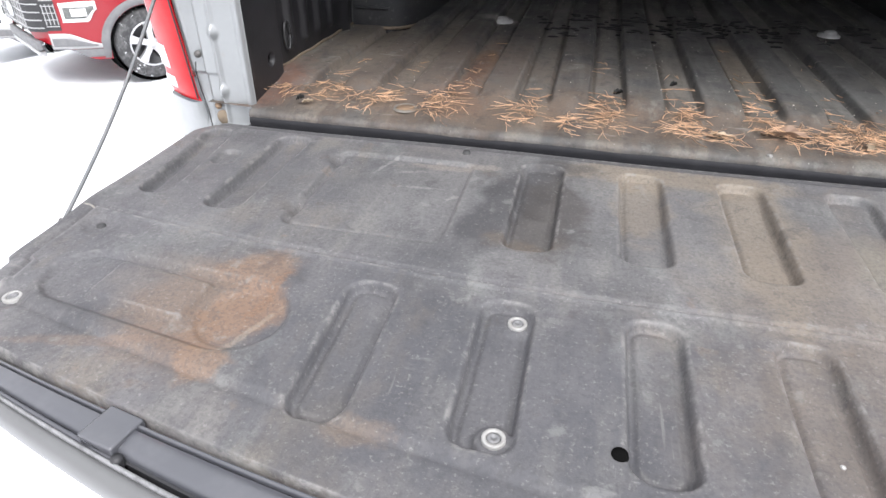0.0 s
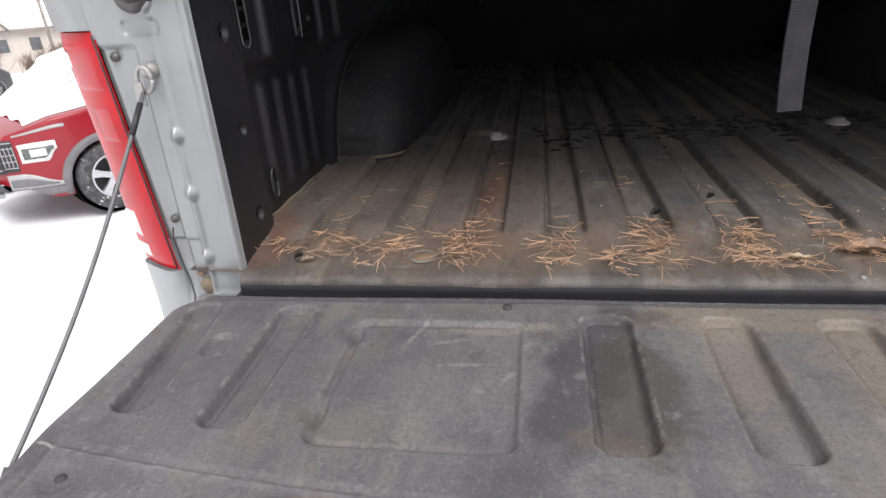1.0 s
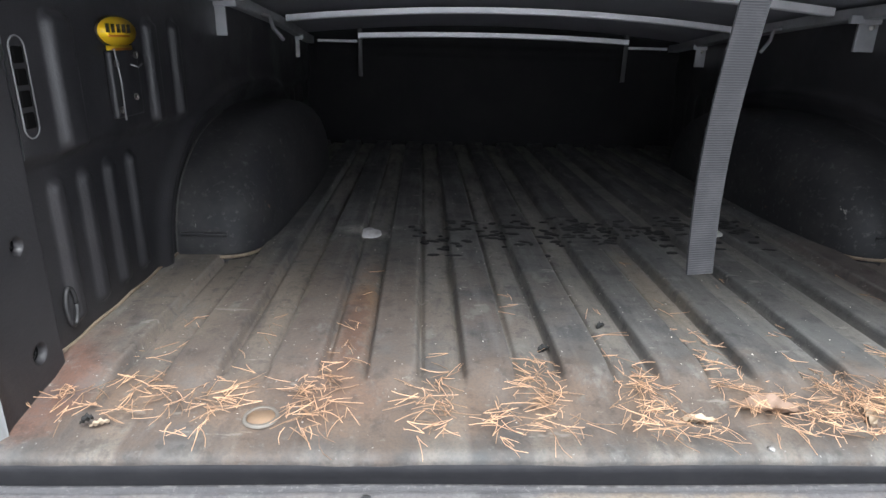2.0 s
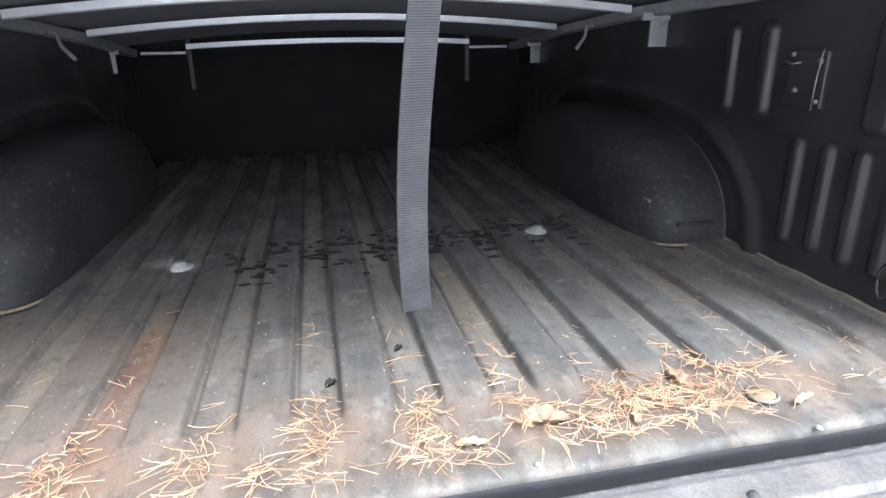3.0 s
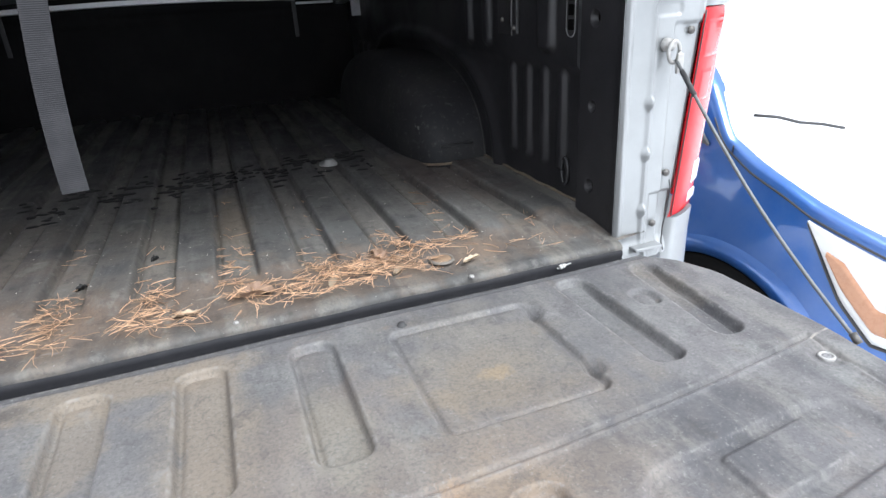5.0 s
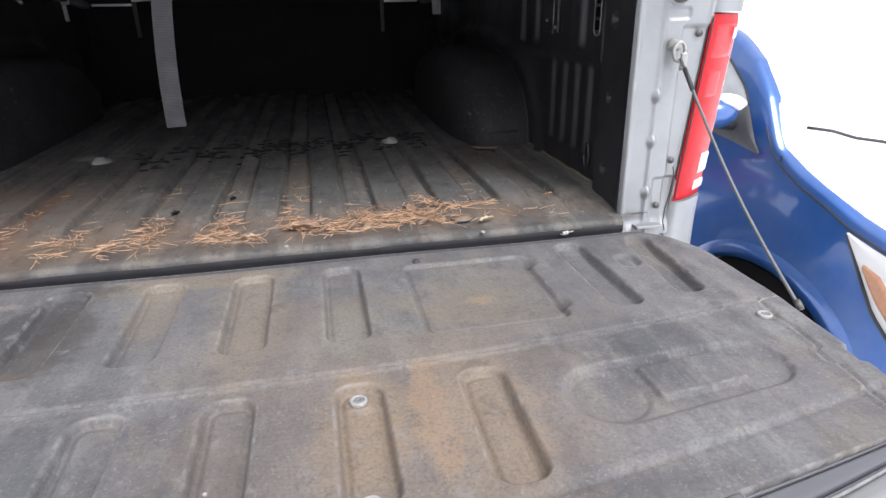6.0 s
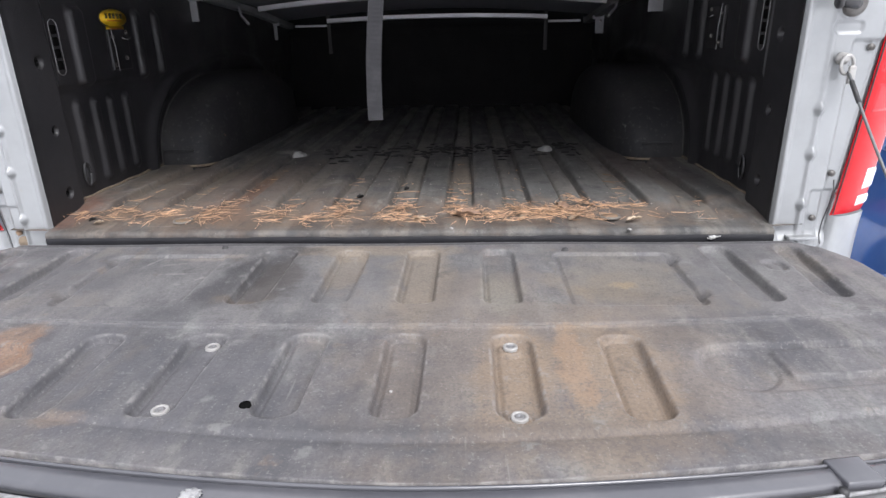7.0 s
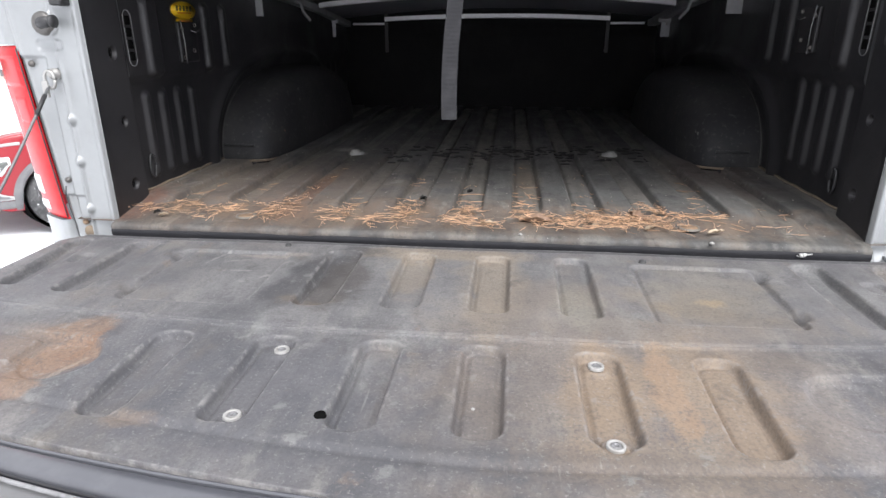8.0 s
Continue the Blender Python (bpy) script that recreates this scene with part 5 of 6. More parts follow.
def leaf(name, length, width, curl, material, label, at, turn, category="leaf", group=""):
    """A dry leaf: pointed outline, mid fold, curled rim."""
    u, v = np.meshgrid(np.linspace(0, 1, 15), np.linspace(-1, 1, 9), indexing="ij")
    w = width * np.sin(math.pi * u ** 0.8) ** 0.8 * (1 + 0.18 * np.sin(u * 23))
    x = (u - 0.5) * length
    y = v * w * 0.5
    z = 0.001 + curl * (np.abs(v) ** 1.6) * np.sin(math.pi * u) + curl * 0.5 * u ** 2 + 0.0015 * np.sin(u * 19 + v * 4)
    top = np.stack([x, y, z], -1)
    low = top.copy()
    low[..., 2] -= 0.0006
    ob = finish(name, grid(np.concatenate([top, low[::-1]])), material)
    ob.location, ob.rotation_euler[2] = at, turn
    return tagged(ob, label, category, group)


leaf("dry_leaf", 0.068, 0.032, 0.013, LEAF, "curled tan dry leaf on the bed floor", (0.145, 0.050, FZ - 0.006), -0.35)
leaf("dry_leaf", 0.045, 0.022, 0.010, LEAF, "small curled brown leaf among the needles", (0.345, 0.085, FZ), 1.9)
leaf("dry_leaf", 0.030, 0.018, 0.010, LEAF, "small curled brown leaf among the needles", (0.305, 0.155, FZ), 2.4)
for n, (lx, ly, turn, size) in enumerate((
    (0.232, 0.115, 1.3, 0.045), (0.252, 0.125, 1.0, 0.032), (0.052, 0.030, -0.2, 0.040), (0.262, 0.040, 1.1, 0.040),
    (0.365, 0.035, 0.7, 0.036), (0.480, 0.020, 0.3, 0.034), (-0.62, 0.02, 0.3, 0.02),
)):
    leaf("seed_wing", size, size * 0.32, 0.004, PALE_LEAF, "pale dry seed wing lying on the bed floor", (lx, ly, FZ - 0.005), turn, "seed", "seed wings in the bed")
for bx, by, size in ((-0.100, 0.184, 0.018), (0.000, 0.257, 0.014), (-0.632, 0.018, 0.014)):
    leaf("dark_scrap", size, size * 0.7, 0.006, FLAKE, "small black scrap on the bed floor", (bx, by, FZ), 0.4, "debris", "dark scraps in the bed")
for px, py, r in ((0.46, -0.0265, 0.0045), (0.115, -0.012, 0.004), (0.06, -0.56, 0.0022)):
    bm = bmesh.new()
    bmesh.ops.create_icosphere(bm, subdivisions=2, radius=r)
    for v in bm.verts:
        v.co *= 1 + 0.25 * noise.noise(v.co * 300)
        v.co.z *= 0.6
    tagged(part("pebble", bm, ZINC, None, "", (px, py, 0.882 if py > -0.1 else GZ + 0.003)), "small pale crumb on the truck's bed", "pebble", "pale crumbs")

bm = bmesh.new()
bmesh.ops.create_icosphere(bm, subdivisions=4, radius=0.0062)
for v in bm.verts:
    v.co *= 1 + 0.55 * noise.noise(v.co * 300) + 0.40 * noise.noise(v.co * 900)
    v.co.x *= 1.5
    v.co.z *= 0.20
tagged(part("snow_crumb", bm, SLUSH, None, "", (-0.102, -0.7175, 0.8598)), "small white crumb of snow on the tailgate's end trim", "snow")


# ---- parked cars ----
class Car:
    """A car body from a side profile and a plan, front at y = 0, nose towards -y, standing on z = 0."""

    def __init__(self, length, width, profile, belt, sill, axles, radius, nose=0.30, tumble=0.32, crown=0.035, arch=1.17):
        self.L, self.W, self.profile, self.belt, self.sill = length, width, profile, belt, sill
        self.axles, self.radius, self.nose, self.tumble, self.crown, self.arch = axles, radius, nose, tumble, crown, arch

    def top(self, s):
        return np.interp(s, *np.array(self.profile).T)

    def low(self, s):
        z = np.full_like(s, self.sill)
        for a in self.axles:
            r = self.radius * self.arch
            z = np.maximum(z, np.where(np.abs(s - a) < r, self.radius + np.sqrt(np.maximum(0, r * r - (s - a) ** 2)), 0))
        z = z + 0.16 * step(s, 0.35, 0.0) + 0.12 * step(s, self.L - 0.4, self.L)
        return z

    def half(self, s, z):
        f = np.clip((0.95 - s) / 0.95, 0, 1)
        r = np.clip((s - (self.L - 0.7)) / 0.7, 0, 1)
        plan = 1 - self.nose * f ** 2.3 - 0.22 * r ** 2.3
        up = np.maximum(0, z - self.belt)
        vert = 1 - 0.10 * np.clip((0.62 - z) / 0.6, 0, 1) ** 2 - 0.03 * np.clip((z - 0.62) / 0.35, 0, 1.0) ** 2
        return self.W / 2 * plan * vert - self.tumble * up

    def stations(self, n=150):
        s = np.linspace(0, self.L, n)
        extra = [a + k * self.radius * self.arch for a in self.axles for k in np.linspace(-1.0, 1.0, 31)]
        return np.unique(np.concatenate([s, np.clip(extra, 0, self.L), np.linspace(0, 0.25, 16)]))

    def side_point(self, s, z, sign, off=0.0):
        return np.stack([sign * (self.half(s, z) + off), s, z], -1)

    def shell(self, parent, material, label=""):
        s = self.stations()
        rows = []
        t = np.linspace(0, 1, 15)
        low, top = self.low(s), self.top(s) - 0.012
        edge = self.half(s, top)
        for k in t:
            z = low + k * (top - low)
            rows.append(np.stack([self.half(s, z), s, z], -1))
        for k in np.cos(np.linspace(0.15, math.pi - 0.15, 17)):
            rows.append(np.stack([edge * k, s, self.top(s) + self.crown * (1 - k * k)], -1))
        for k in t[::-1]:
            z = low + k * (top - low)
            rows.append(np.stack([-self.half(s, z), s, z], -1))
        p = np.stack(rows, 1)
        ob = finish("body", grid(p), material, parent, label)
        for end in (0, -1):
            ring = p[end]
            mid = ring.copy()
            mid[:, 0] *= 0.75
            mid[:, 1] += -0.09 if end == 0 else 0.05
            c = ring.mean(0)
            mid[:, 2] = c[2] + (mid[:, 2] - c[2]) * 0.8
            core = mid * 0 + c + np.array([0, -0.11 if end == 0 else 0.06, 0])
            finish("fascia", grid(np.stack([ring, mid, core]), end == 0), material, parent)
        return ob

    def patch(self, name, lower, upper, s0, s1, sign, material, parent, off=0.006, label="", n=24, m=8):
        """A panel that follows the side of the body between two curves of s."""
        s = np.linspace(s0, s1, n)
        a, b = lower(s), upper(s)
        rows = [self.side_point(s, a + k * (b - a), sign, off if 0 < q < m - 1 else off * 0.2) for q, k in enumerate(np.linspace(0, 1, m))]
        return finish(name, grid(np.stack(rows), sign < 0), material, parent, label)

    def roof_patch(self, name, s0, s1, across, material, parent, off=0.006, label="", rough=0.0, skirt=0.0, far=None):
        s = np.linspace(s0, s1, 40)
        far = far or across
        k = np.linspace(-across, far, 31)
        gs, gk = np.meshgrid(s, k, indexing="ij")
        e = self.half(gs, self.top(gs) - 0.012)
        if rough:  # uneven edges of lying snow
            e = e * (1 + 0.006 * np.sin(gs * 9 + 1) + 0.004 * np.sin(gs * 31))
            gs = gs + 0.012 * np.sin(gk * 13) * np.clip(1 - (gs - s0) / 0.3, 0, 1)
        rim = np.minimum(1, np.minimum((gs - s0), (s1 - gs)) / 0.05) * np.minimum(1, np.minimum(across + gk, far - gk) / 0.08)
        rim = np.clip(rim, 0, 1) ** 0.5
        wob = rough * (np.sin(gs * 9 + gk * 7) + np.sin(gs * 23 - gk * 15) * 0.5)
        z = self.top(gs) + self.crown * (1 - gk * gk) + (off + wob) * rim - skirt * (1 - rim)
        return finish(name, grid(np.stack([e * gk, gs, z], -1)), material, parent, label)

    def wheel(self, parent, s, sign, studs=5, rubber=None, fit=1.0):
        R = self.radius * fit
        tyre = part("tyre", lathe([(0.62 * R, -0.085), (0.80 * R, -0.10), (0.96 * R, -0.092), (R, -0.07), (R, 0.07), (0.96 * R, 0.092), (0.80 * R, 0.10), (0.62 * R, 0.085)], 44, "X"), rubber or TYRE, parent, "", (sign * (self.W / 2 - 0.115), s, R))
        face = part("rim", lathe([(0.64 * R, sign * 0.088), (0.60 * R, sign * 0.080), (0.58 * R, sign * 0.035), (0.08 * R, sign * 0.030), (0.05 * R, -sign * 0.05)], 40, "X"), BLACK, tyre)
        for k in range(studs):
            a = TWO_PI * k / studs + 0.3
            d = Vector((0, math.cos(a), math.sin(a)))
            q = Vector((0, -math.sin(a), math.cos(a)))
            bm = bmesh.new()
            pts = []
            for rad, w in ((0.10, 0.09), (0.35, 0.085), (0.62, 0.13)):
                for e in (-1, 1):
                    for h in (0.035, 0.075):
                        pts.append(bm.verts.new(d * rad * R + q * e * w * R + Vector((sign * h, 0, 0))))
            for j in (0, 4):
                bm.faces.new((pts[j + 1], pts[j + 3], pts[j + 7], pts[j + 5]))
                bm.faces.new((pts[j], pts[j + 1], pts[j + 5], pts[j + 4]))
                bm.faces.new((pts[j + 2], pts[j + 6], pts[j + 7], pts[j + 3]))
            part("spoke", bm, RIM, tyre, smooth=False)
        part("hub", lathe([(0.0005, sign * 0.085), (0.11 * R, sign * 0.082), (0.15 * R, sign * 0.070), (0.15 * R, sign * 0.03)], 20, "X"), RIM, tyre)
        part("rim_edge", lathe([(0.60 * R, sign * 0.086), (0.645 * R, sign * 0.092), (0.655 * R, sign * 0.085), (0.60 * R, sign * 0.06)], 40, "X"), RIM, tyre)
        B = self.radius * self.arch
        part("arch_liner", lathe([(0.05, -0.20), (B * 0.997, -0.20), (B * 0.997, 0.06), (B * 0.98, 0.06), (B * 0.97, -0.17), (0.05, -0.18)], 36, "X"), DARK_HOLE, parent, "", (sign * (self.W / 2 - 0.13), s, self.radius))
        return tyre


# pale mottled glass, far lighter than dark_car_glass
PALE_GLASS = Shade("pale_glass", 0.18, 0.0, 0.5).base((0.52, 0.54, 0.54)).mottle((0.68, 0.70, 0.70), 5.0, 0.35, 0.65, 0.8).bump((40.0, 0.08, 0.001)).done()
SAIL = plain("grey_mirror_base", (0.075, 0.075, 0.08), 0.5, 0, (0.11, 0.11, 0.115), 20.0)


def blue_car():
    at = (2.565, -0.10, -0.180)
    c = Car(4.0, 1.74, [(0, 0.60), (0.10, 0.68), (0.40, 0.790), (0.56, 0.850), (0.65, 0.897), (0.76, 0.945), (0.85, 1.000), (0.97, 1.15), (1.075, 1.25), (1.225, 1.335), (1.5, 1.42), (1.9, 1.48), (2.8, 1.47), (3.5, 1.15), (4.0, 1.0)], 1.01, 0.22, (0.83, 3.30), 0.285, 0.30, 0.34, 0.018, 1.16)
    car = thing("blue_car", at, "bright blue small car beside the truck, hood and windshield under snow", "car")
    car.rotation_euler[2] = radians(7.5)
    body = c.shell(car, BLUE, "bright blue painted body")
    lo = lambda s: np.interp(s, (0.0, 0.15, 0.36, 0.45, 0.565), (0.44, 0.46, 0.49, 0.60, 0.811))
    hi = lambda s: c.top(s) - 0.040
    for sign in (-1, 1):
        c.wheel(car, 0.83, sign, 5, None, 0.97)
        c.wheel(car, 3.30, sign, 5, None, 0.90)
        r = c.radius
        s = np.linspace(0.83 - r * 1.36, 0.83 + r * 1.36, 40)
        inner = np.where(np.abs(s - 0.83) < r * 1.16, r + np.sqrt(np.maximum(0, (r * 1.16) ** 2 - (s - 0.83) ** 2)), 0.27)
        outer = r + np.sqrt(np.maximum(0, (r * 1.38) ** 2 - (s - 0.83) ** 2))
        rows = [c.side_point(s, np.maximum(0.26, inner + q * (outer - inner)), sign, o) for q, o in ((0, 0.002), (0.06, 0.014), (0.55, 0.013), (0.85, 0.006), (1.0, 0.0))]
        finish("arch_flare", grid(np.stack(rows), sign < 0), BLUE, body, "flared blue arch lip")
        hl = c.patch("headlight", lo, hi, 0.03, 0.565, sign, CLEAR_LAMP, car, 0.010, "swept-back clear headlight", 40)
        c.patch("amber_cell", lambda s: lo(s) + 0.030, lambda s: np.minimum(hi(s) - 0.05, lo(s) + 0.115), 0.24, 0.50, sign, AMBER, hl, 0.016, "amber side reflector")
        c.patch("lamp_rim", lambda s: lo(s) - 0.010, lo, 0.03, 0.565, sign, BLACK, hl, 0.012, "", 40, 4)
        c.patch("bulb_cell", lambda s: lo(s) + 0.02, lambda s: hi(s) - 0.03, 0.05, 0.19, sign, GLASS, hl, 0.016)
        c.patch("hood_gap", lambda s: c.top(s) - 0.036, lambda s: c.top(s) - 0.028, 0.30, 0.92, sign, BLACK, body, 0.004, "", 40, 4)
        c.patch("cowl_gap", lambda s: c.top(s) - 0.030, lambda s: c.top(s) - 0.004, 0.826, 0.832, sign, BLACK, body, 0.004, n=3)
        c.patch("side_window", lambda s: np.interp(s, (1.03, 1.15), (1.11, 1.025)), lambda s: np.minimum(c.top(s) - np.interp(s, (1.03, 1.25), (0.092, 0.062)), 1.46), 1.03, 3.1, sign, PALE_GLASS, car, 0.004, "pale side window", 60)
        c.patch("window_seal", lambda s: c.top(s) - np.interp(s, (1.03, 1.25), (0.092, 0.062)), lambda s: c.top(s) - np.interp(s, (1.03, 1.25), (0.084, 0.054)), 1.025, 1.45, sign, BLACK, car, 0.006, "", 40, 4)
        c.patch("door_gap", lambda s: 0.30 + 0 * s, lambda s: 1.02 + 0 * s, 1.22, 1.228, sign, BLACK, body, 0.003, n=3)
        c.patch("door_gap", lambda s: 0.30 + 0 * s, lambda s: 1.03 + 0 * s, 2.20, 2.208, sign, BLACK, body, 0.003, n=3)
        c.patch("mirror_sail", lambda s: np.interp(s, (0.915, 1.16), (0.968, 1.010)), lambda s: np.interp(s, (0.915, 1.025, 1.16), (0.974, 1.112, 1.022)), 0.915, 1.16, sign, SAIL, car, 0.010, "dark grey triangular mirror base", 30)
        mx = sign * (c.W / 2 + 0.080)
        bm = bmesh.new()
        bmesh.ops.create_icosphere(bm, subdivisions=3, radius=1.0)
        bmesh.ops.scale(bm, vec=(0.080, 0.05, 0.050), verts=bm.verts)
        mirror = part("wing_mirror", bm, BLUE, car, "blue wing mirror capped with snow", (mx, 1.02, 1.095))
        part("mirror_foot", tube([(mx - sign * 0.13, 1.06, 1.04), (mx, 1.03, 1.065)], 0.020, 8), BLACK, car)
        bm = bmesh.new()
        bmesh.ops.create_icosphere(bm, subdivisions=3, radius=1.0)
        bmesh.ops.scale(bm, vec=(0.055, 0.045, 0.028), verts=bm.verts)
        for v in bm.verts:
            v.co += v.co.normalized() * 0.012 * noise.noise(v.co * 30)
        part("snow_cap", bm, SNOW, mirror, "snow cap", (-sign * 0.045, -0.005, 0.035))
    c.roof_patch("windshield", 0.90, 1.48, 0.86, GLASS, car, 0.004, "windshield")
    c.roof_patch("hood_snow", 0.06, 0.97, 0.955, SNOW, car, 0.030, "thick white snow on the hood", 0.006, 0.002, 0.92)
    c.roof_patch("windshield_snow", 0.80, 1.56, 0.94, SNOW, car, 0.020, "white snow on the windshield", 0.006, 0.002, 0.99)
    c.roof_patch("roof_snow", 1.60, 3.3, 0.88, SNOW, car, 0.03, "white snow on the roof", 0.010, 0.004)
    for x0 in (-0.735, 0.02):
        blade = [(x0 + q * 0.30, 0.850 - q * 0.115) for q in (0.0, 0.25, 0.5, 0.75, 1.0)]
        part("wiper", tube([(x, y, float(c.top(np.array(y))) + 0.060 + 0.006 * (q % 2)) for q, (x, y) in enumerate(blade)], 0.0055, 6), BLACK, car, "black wiper arm poking out of the snow")
    part("grille", boxed(0, -0.095, 0.45, 0.62, 0.03, 0.16, 0.01), BLACK, car)
    return car


blue_car()


LAMP_RING = plain("white_lamp_frame", (0.62, 0.62, 0.61), 0.35, 0.1, (0.5, 0.5, 0.5), 12.0, 0.05)
LAMP_GLASS = plain("smoky_lamp", (0.10, 0.105, 0.10), 0.12, 0.2, (0.22, 0.23, 0.22), 30.0, 0.2)


def suv(name, label, paint, at, turn, snow=True, detail=True):
    c = Car(4.05, 1.77, [(0, 0.78), (0.08, 0.86), (0.45, 0.97), (1.05, 1.04), (1.15, 1.07), (1.75, 1.50), (2.1, 1.57), (3.3, 1.55), (3.85, 1.12), (4.05, 0.95)], 1.03, 0.24, (0.82, 3.35), 0.335, 0.36, 0.30, 0.035, 1.12)
    car = thing(name, at, label, "car")
    car.rotation_euler[2] = turn
    c.shell(car, paint)
    for sign in (-1, 1):
        c.wheel(car, 0.82, sign, 5, SNOWY_TYRE)
        c.wheel(car, 3.35, sign, 5, SNOWY_TYRE)
        r = c.radius
        for k, a in enumerate(c.axles):
            s = np.linspace(a - r * 1.32, a + r * 1.32, 34)
            inner = r + np.sqrt(np.maximum(0, (r * 1.13) ** 2 - (s - a) ** 2))
            inner = np.where(np.abs(s - a) < r * 1.13, inner, 0.25)
            outer = r + np.sqrt(np.maximum(0, (r * 1.34) ** 2 - (s - a) ** 2))
            rows = [c.side_point(s, np.maximum(0.24, inner + q * (outer - inner)), sign, o) for q, o in ((0, 0.0), (0.08, 0.022), (0.9, 0.022), (1.0, 0.0))]
            finish("arch_trim", grid(np.stack(rows), sign < 0), CLADDING, car, "grey plastic arch trim")
        c.patch("sill_trim", lambda s: 0.245 + 0 * s, lambda s: 0.36 + 0 * s, 1.25, 2.9, sign, CLADDING, car, 0.015)
        c.patch("side_window", lambda s: 1.06 + 0 * s, lambda s: np.minimum(c.top(s) - 0.05, 1.49), 1.35, 3.4, sign, GLASS, car, 0.004, "dark side window")
        if detail:
            rim = c.patch("headlight", lambda s: 0.600 + 0.10 * step(s, 0.32, 0.41), lambda s: 0.765 + 0.015 * step(s, 0, 0.3), 0.13, 0.41, sign, LAMP_RING, car, 0.020, "headlight in a white frame")
            c.patch("lamp_recess", lambda s: 0.622 + 0.08 * step(s, 0.30, 0.385), lambda s: 0.748 + 0 * s, 0.15, 0.385, sign, LAMP_GLASS, rim, 0.026, "smoky lamp recess")
            c.patch("lamp_block", lambda s: 0.645 + 0 * s, lambda s: 0.728 + 0 * s, 0.20, 0.32, sign, CLEAR_LAMP, rim, 0.034)
            c.patch("day_lamp", lambda s: 0.835 + 0.05 * step(s, 0, 0.5), lambda s: 0.850 + 0.065 * step(s, 0, 0.5), 0.12, 0.52, sign, SKID, car, 0.008, "slim upper lamp")
            mesh_patch = c.patch("grille_wing", lambda s: 0.53 + 0 * s, lambda s: 0.82 + 0 * s, 0.0, 0.105, sign, BLACK, car, 0.008, "dark end of the grille with silver mesh")
            for g in (0.57, 0.63, 0.69, 0.75, 0.80):
                c.patch("mesh_bar", lambda s: g - 0.006 + 0 * s, lambda s: g + 0.006 + 0 * s, 0.0, 0.10, sign, SKID, mesh_patch, 0.014, n=6, m=4)
            for g in (0.008, 0.036, 0.064, 0.092):
                c.patch("mesh_bar", lambda s: 0.54 + 0 * s, lambda s: 0.81 + 0 * s, g, g + 0.007, sign, SKID, mesh_patch, 0.014, n=3, m=4)
            wing = c.patch("bumper_wing", lambda s: 0.355 + 0 * s, lambda s: 0.505 - 0.11 * step(s, 0.1, 0.40), 0.0, 0.385, sign, SKID, car, 0.020, "pale silver frame round the dark bumper recess")
            c.patch("recess", lambda s: 0.375 + 0 * s, lambda s: 0.470 - 0.075 * step(s, 0.1, 0.36), 0.01, 0.345, sign, CLADDING, wing, 0.027)
            c.patch("lower_bumper", lambda s: np.maximum(0.27, c.low(s)), lambda s: 0.352 + 0 * s, 0.0, 0.385, sign, CLADDING, car, 0.012)
    c.roof_patch("windshield", 1.17, 1.74, 0.90, GLASS, car, 0.004)
    if snow:
        c.roof_patch("hood_snow", 0.26, 1.14, 0.86, SNOW, car, 0.040, "snow on the hood", 0.006, -0.005)
        c.roof_patch("roof_snow", 1.65, 3.7, 0.92, SNOW, car, 0.06, "snow on the roof", 0.010, 0.004)
        c.roof_patch("windshield_snow", 1.12, 1.72, 0.88, SNOW, car, 0.03, "snow on the windshield", 0.008, 0.004)
    if detail:
        grille = part("grille", boxed(0, -0.090, 0.66, 0.86, 0.05, 0.30, 0.03), BLACK, car, "black grille with silver mesh")
        for k in range(9):
            part("grille_bar", boxed(-0.40 + 0.10 * k, -0.118, 0.66, 0.016, 0.012, 0.27, 0.003), SKID, grille)
        for k in range(4):
            part("grille_bar", boxed(0, -0.118, 0.56 + 0.07 * k, 0.82, 0.012, 0.014, 0.003), SKID, grille)
        for sign in (-1, 1):
            corner = [np.array([[sign * x, y, z] for x, y in ((0.415, -0.118), (0.50, -0.090), (0.572, -0.016), (0.580, 0.004))]) for z in (0.525, 0.60, 0.70, 0.815)]
            side = finish("grille_corner", grid(np.stack(corner), sign < 0), BLACK, grille)
            for k in range(4):
                part("grille_bar", tube([(sign * 0.415, -0.122, 0.56 + 0.07 * k), (sign * 0.503, -0.094, 0.56 + 0.07 * k), (sign * 0.576, -0.018, 0.56 + 0.07 * k)], 0.007, 6), SKID, side)
        part("badge", lathe([(0.0005, -0.150), (0.065, -0.147), (0.072, -0.13)], 24, "Y"), RIM, car, "", (0, 0, 0.67))
        part("lower_grille", boxed(0, -0.09, 0.40, 1.05, 0.05, 0.09, 0.02), CLADDING, car)
        part("skid_plate", boxed(0, -0.08, 0.32, 1.0, 0.06, 0.05, 0.015), SKID, car)
    return car


suv("red_car", "red crossover parked in the snow, snow on its hood", CAR_RED, (-5.60, 4.22, -0.645), radians(-33))
suv("white_car", "white car parked in the snow behind", WHITE_PAINT, (-7.60, 5.35, -0.93), radians(-30))
suv("grey_car", "dark grey wagon parked far across the lot", GREY_PAINT, (-26.3, 20.6, float(fall(-26.3, 20.6)) - 0.05), radians(-44), True, False)


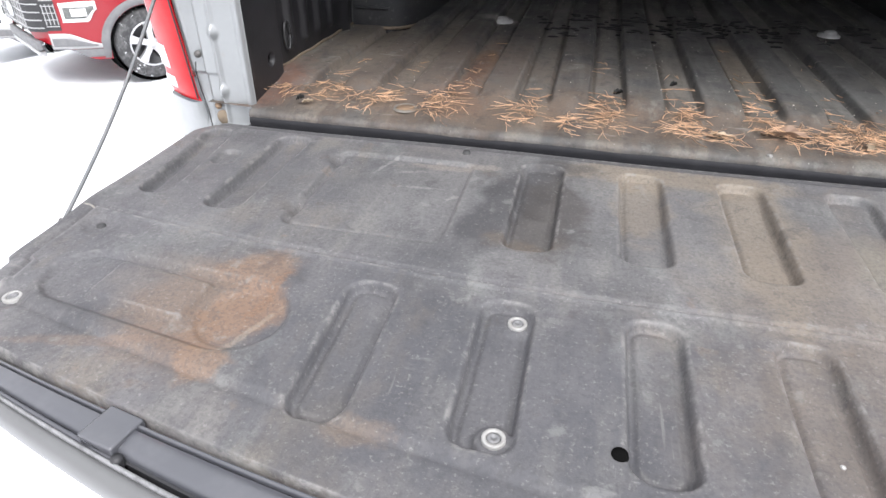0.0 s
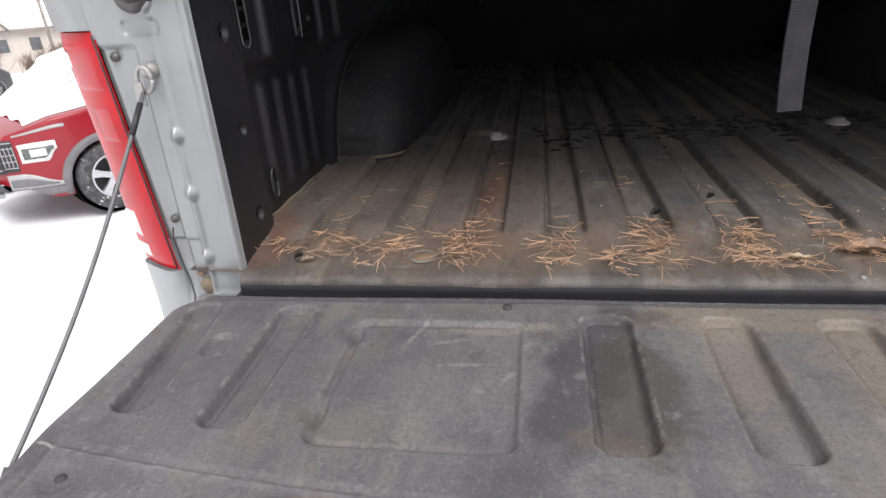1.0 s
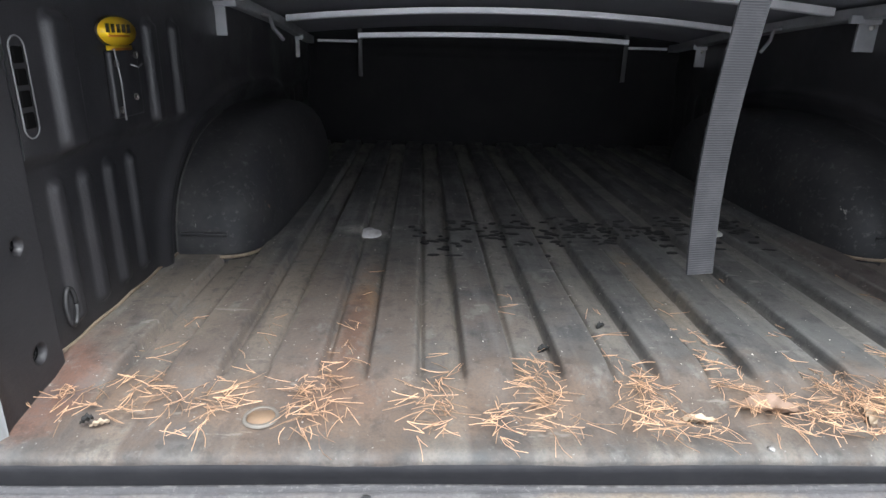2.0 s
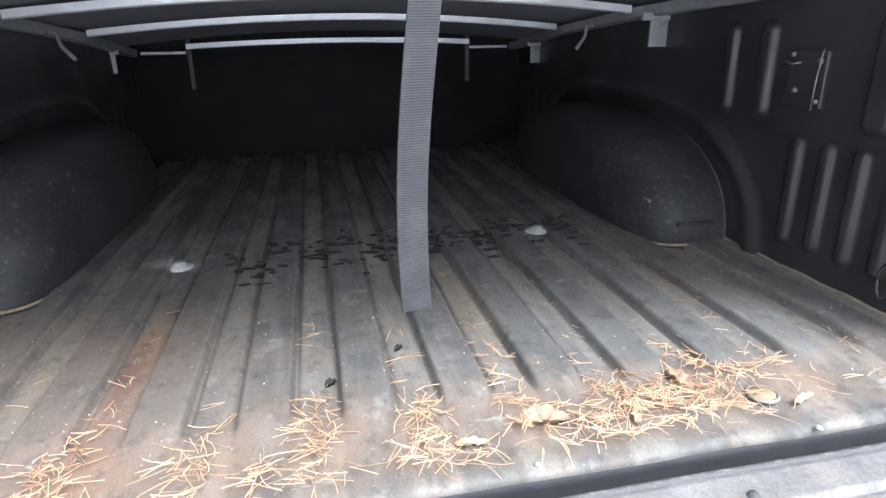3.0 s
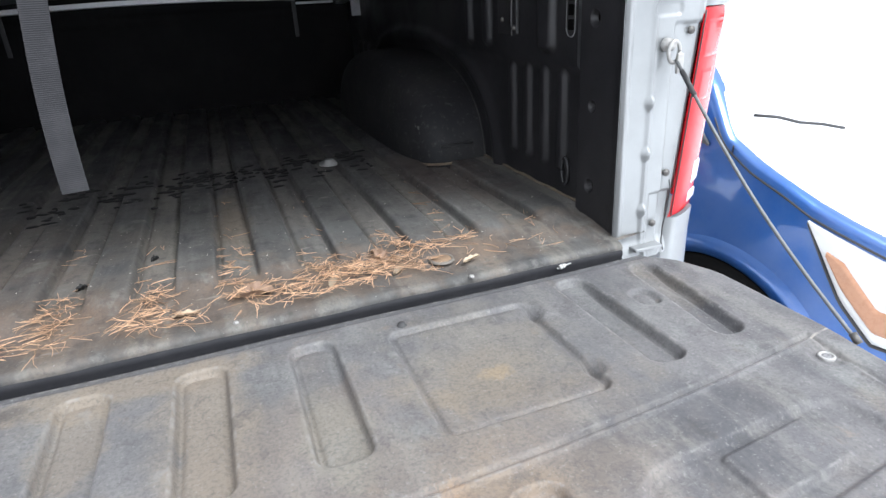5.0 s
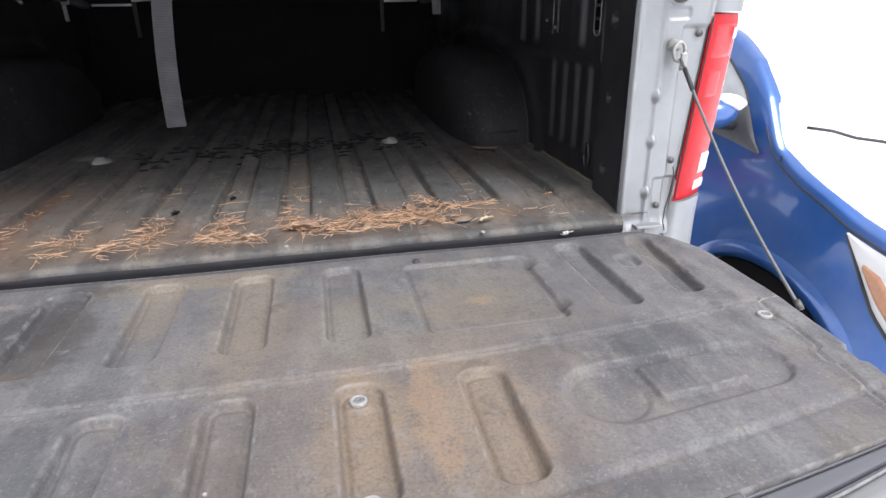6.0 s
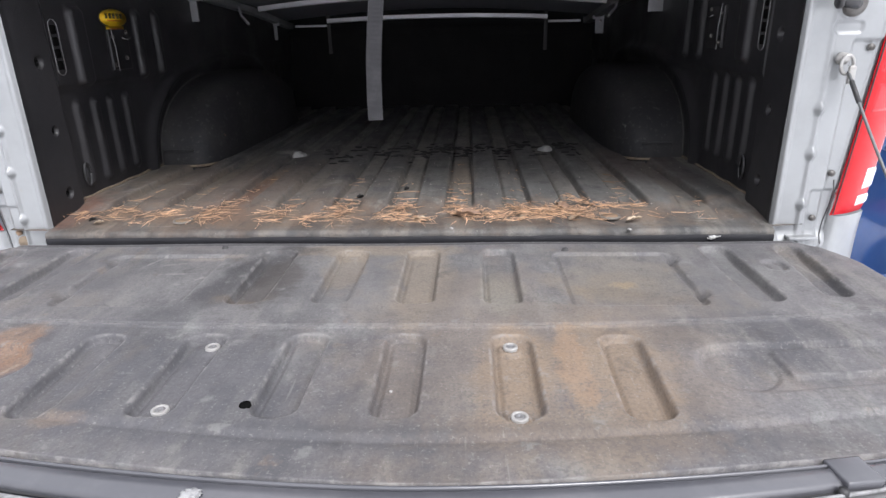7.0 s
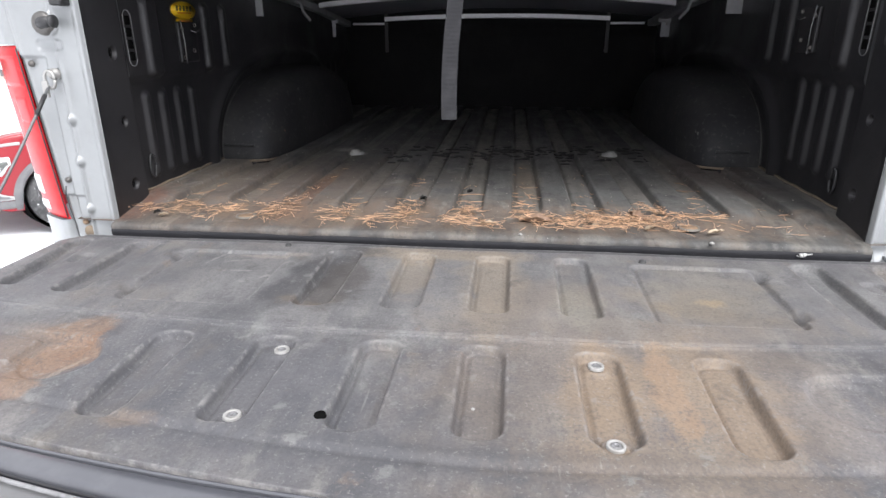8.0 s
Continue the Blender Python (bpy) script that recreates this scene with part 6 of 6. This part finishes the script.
# ---- far side of the lot ----
def house(at, turn, width, depth, wall_h, roof_h, wall_mat, label):
    h = thing("house", at, label, "house", "row of houses beyond the lot")
    h.rotation_euler[2] = turn
    part("wall", boxed(0, 0, wall_h / 2 - 0.5, width, depth, wall_h + 1.0, 0.02), wall_mat, h)
    bm = bmesh.new()
    w, d = width / 2 + 0.4, depth / 2 + 0.4
    v = [bm.verts.new(p) for p in ((-w, -d, wall_h), (w, -d, wall_h), (w, d, wall_h), (-w, d, wall_h), (-w, 0, wall_h + roof_h), (w, 0, wall_h + roof_h))]
    for f in ((0, 1, 5, 4), (2, 3, 4, 5), (0, 4, 3), (1, 2, 5), (0, 3, 2, 1)):
        bm.faces.new([v[k] for k in f])
    roof = part("roof", bm, SNOW, h, "snow-covered roof", smooth=False)
    part("eave_board", boxed(0, -d, wall_h - 0.06, width + 0.8, 0.08, 0.20, 0.01), WOOD, roof)
    for gx in (-width / 4, width / 4):
        bm = bmesh.new()
        v = [bm.verts.new(p) for p in ((gx - 1.3, -d - 0.1, wall_h), (gx + 1.3, -d - 0.1, wall_h), (gx, -d - 0.1, wall_h + roof_h * 0.9), (gx, 0.0, wall_h + roof_h * 0.9), (gx - 1.3, 0, wall_h), (gx + 1.3, 0, wall_h))]
        for f in ((0, 1, 2), (0, 2, 3, 4), (1, 5, 3, 2)):
            bm.faces.new([v[k] for k in f])
        gable = part("gable", bm, wall_mat, roof, smooth=False)
        part("rake_board", tube([(gx - 1.35, -d - 0.16, wall_h), (gx, -d - 0.16, wall_h + roof_h * 0.93), (gx + 1.35, -d - 0.16, wall_h)], 0.11, 4), WOOD, roof)
        part("gable_window", boxed(gx, -d - 0.12, wall_h + roof_h * 0.36, 0.6, 0.06, 0.6, 0.01), PANE, roof)
    for k in range(5):
        for z in (2.35,):
            if z + 0.7 < wall_h:
                x = -width / 2 + width * (k + 0.5) / 5
                win = part("window", boxed(x, -depth / 2 - 0.02, z, 1.0, 0.10, 1.2, 0.01), PALE_WALL, h)
                part("pane", boxed(x, -depth / 2 - 0.06, z, 0.84, 0.06, 1.04, 0.005), PANE, win)


for k in range(5):
    a = math.radians(132 + 9 * k)
    hx, hy = 68 * math.cos(a), 68 * math.sin(a)
    house((hx, hy, float(fall(hx, hy))), a + math.pi / 2 + math.pi, 12.0, 8.0, 3.3 if k % 2 else 3.6, 1.9, BRICK if k % 2 else PALE_WALL, "tan terraced house with snowy gabled roof")


def brush(name, label, spots, height, seed, twigs=70):
    """Bare winter bushes: many thin forked twigs."""
    rng = random.Random(seed)
    verts, faces = [], []

    def stick(a, b, r):
        way = (b - a).normalized()
        s = way.orthogonal().normalized()
        u = way.cross(s)
        k = len(verts)
        for p, q in ((a, r), (b, r * 0.5)):
            for c in range(3):
                t = TWO_PI * c / 3
                verts.append(tuple(p + (s * math.cos(t) + u * math.sin(t)) * q))
        for c in range(3):
            d = (c + 1) % 3
            faces.append((k + c, k + d, k + 3 + d, k + 3 + c))

    for x, y, size in spots:
        z = float(fall(x, y))
        for _ in range(twigs):
            a = Vector((x + rng.gauss(0, 0.35) * size, y + rng.gauss(0, 0.35) * size, z))
            b = a + Vector((rng.gauss(0, 0.28), rng.gauss(0, 0.28), rng.uniform(0.5, 1.0))) * height * size
            stick(a, b, 0.02 * size)
            for _ in range(3):
                p = a.lerp(b, rng.uniform(0.35, 0.95))
                stick(p, p + Vector((rng.gauss(0, 0.3), rng.gauss(0, 0.3), rng.uniform(0.15, 0.5))) * height * size * 0.5, 0.010 * size)
    me = bpy.data.meshes.new(name)
    me.from_pydata(verts, [], faces)
    tagged(finish(name, me, TWIG), label, "bushes", kind="stuff")


rng = random.Random(5)
brush("bushes", "bare brown bushes in front of the houses", [((56 + rng.uniform(-3, 3)) * math.cos(a), (56 + rng.uniform(-3, 3)) * math.sin(a), rng.uniform(0.8, 1.5)) for a in np.radians(np.linspace(126, 172, 46))], 1.7, 3)
brush("thicket", "bare winter thicket along the edge of the lot", [((30 + rng.uniform(-3, 6)) * math.cos(a), (30 + rng.uniform(-3, 6)) * math.sin(a), rng.uniform(0.8, 1.6)) for a in np.radians(np.linspace(8, 64, 60))], 1.9, 4)


def utility_pole(at, height):
    p = thing("utility_pole", at, "grey wooden utility pole beyond the lot", "pole", "poles along the lot")
    part("shaft", tube([(0, 0, -0.5), (0, 0, height)], 0.14, 10, [1.0, 0.75]), WOOD, p)
    part("cross_arm", boxed(0, 0, height - 0.6, 1.8, 0.10, 0.12, 0.01), WOOD, p)


for px, py in ((23.0, 13.0), (19.0, 21.5), (-40.0, 46.0)):
    utility_pole((px, py, float(fall(px, py))), 7.0)
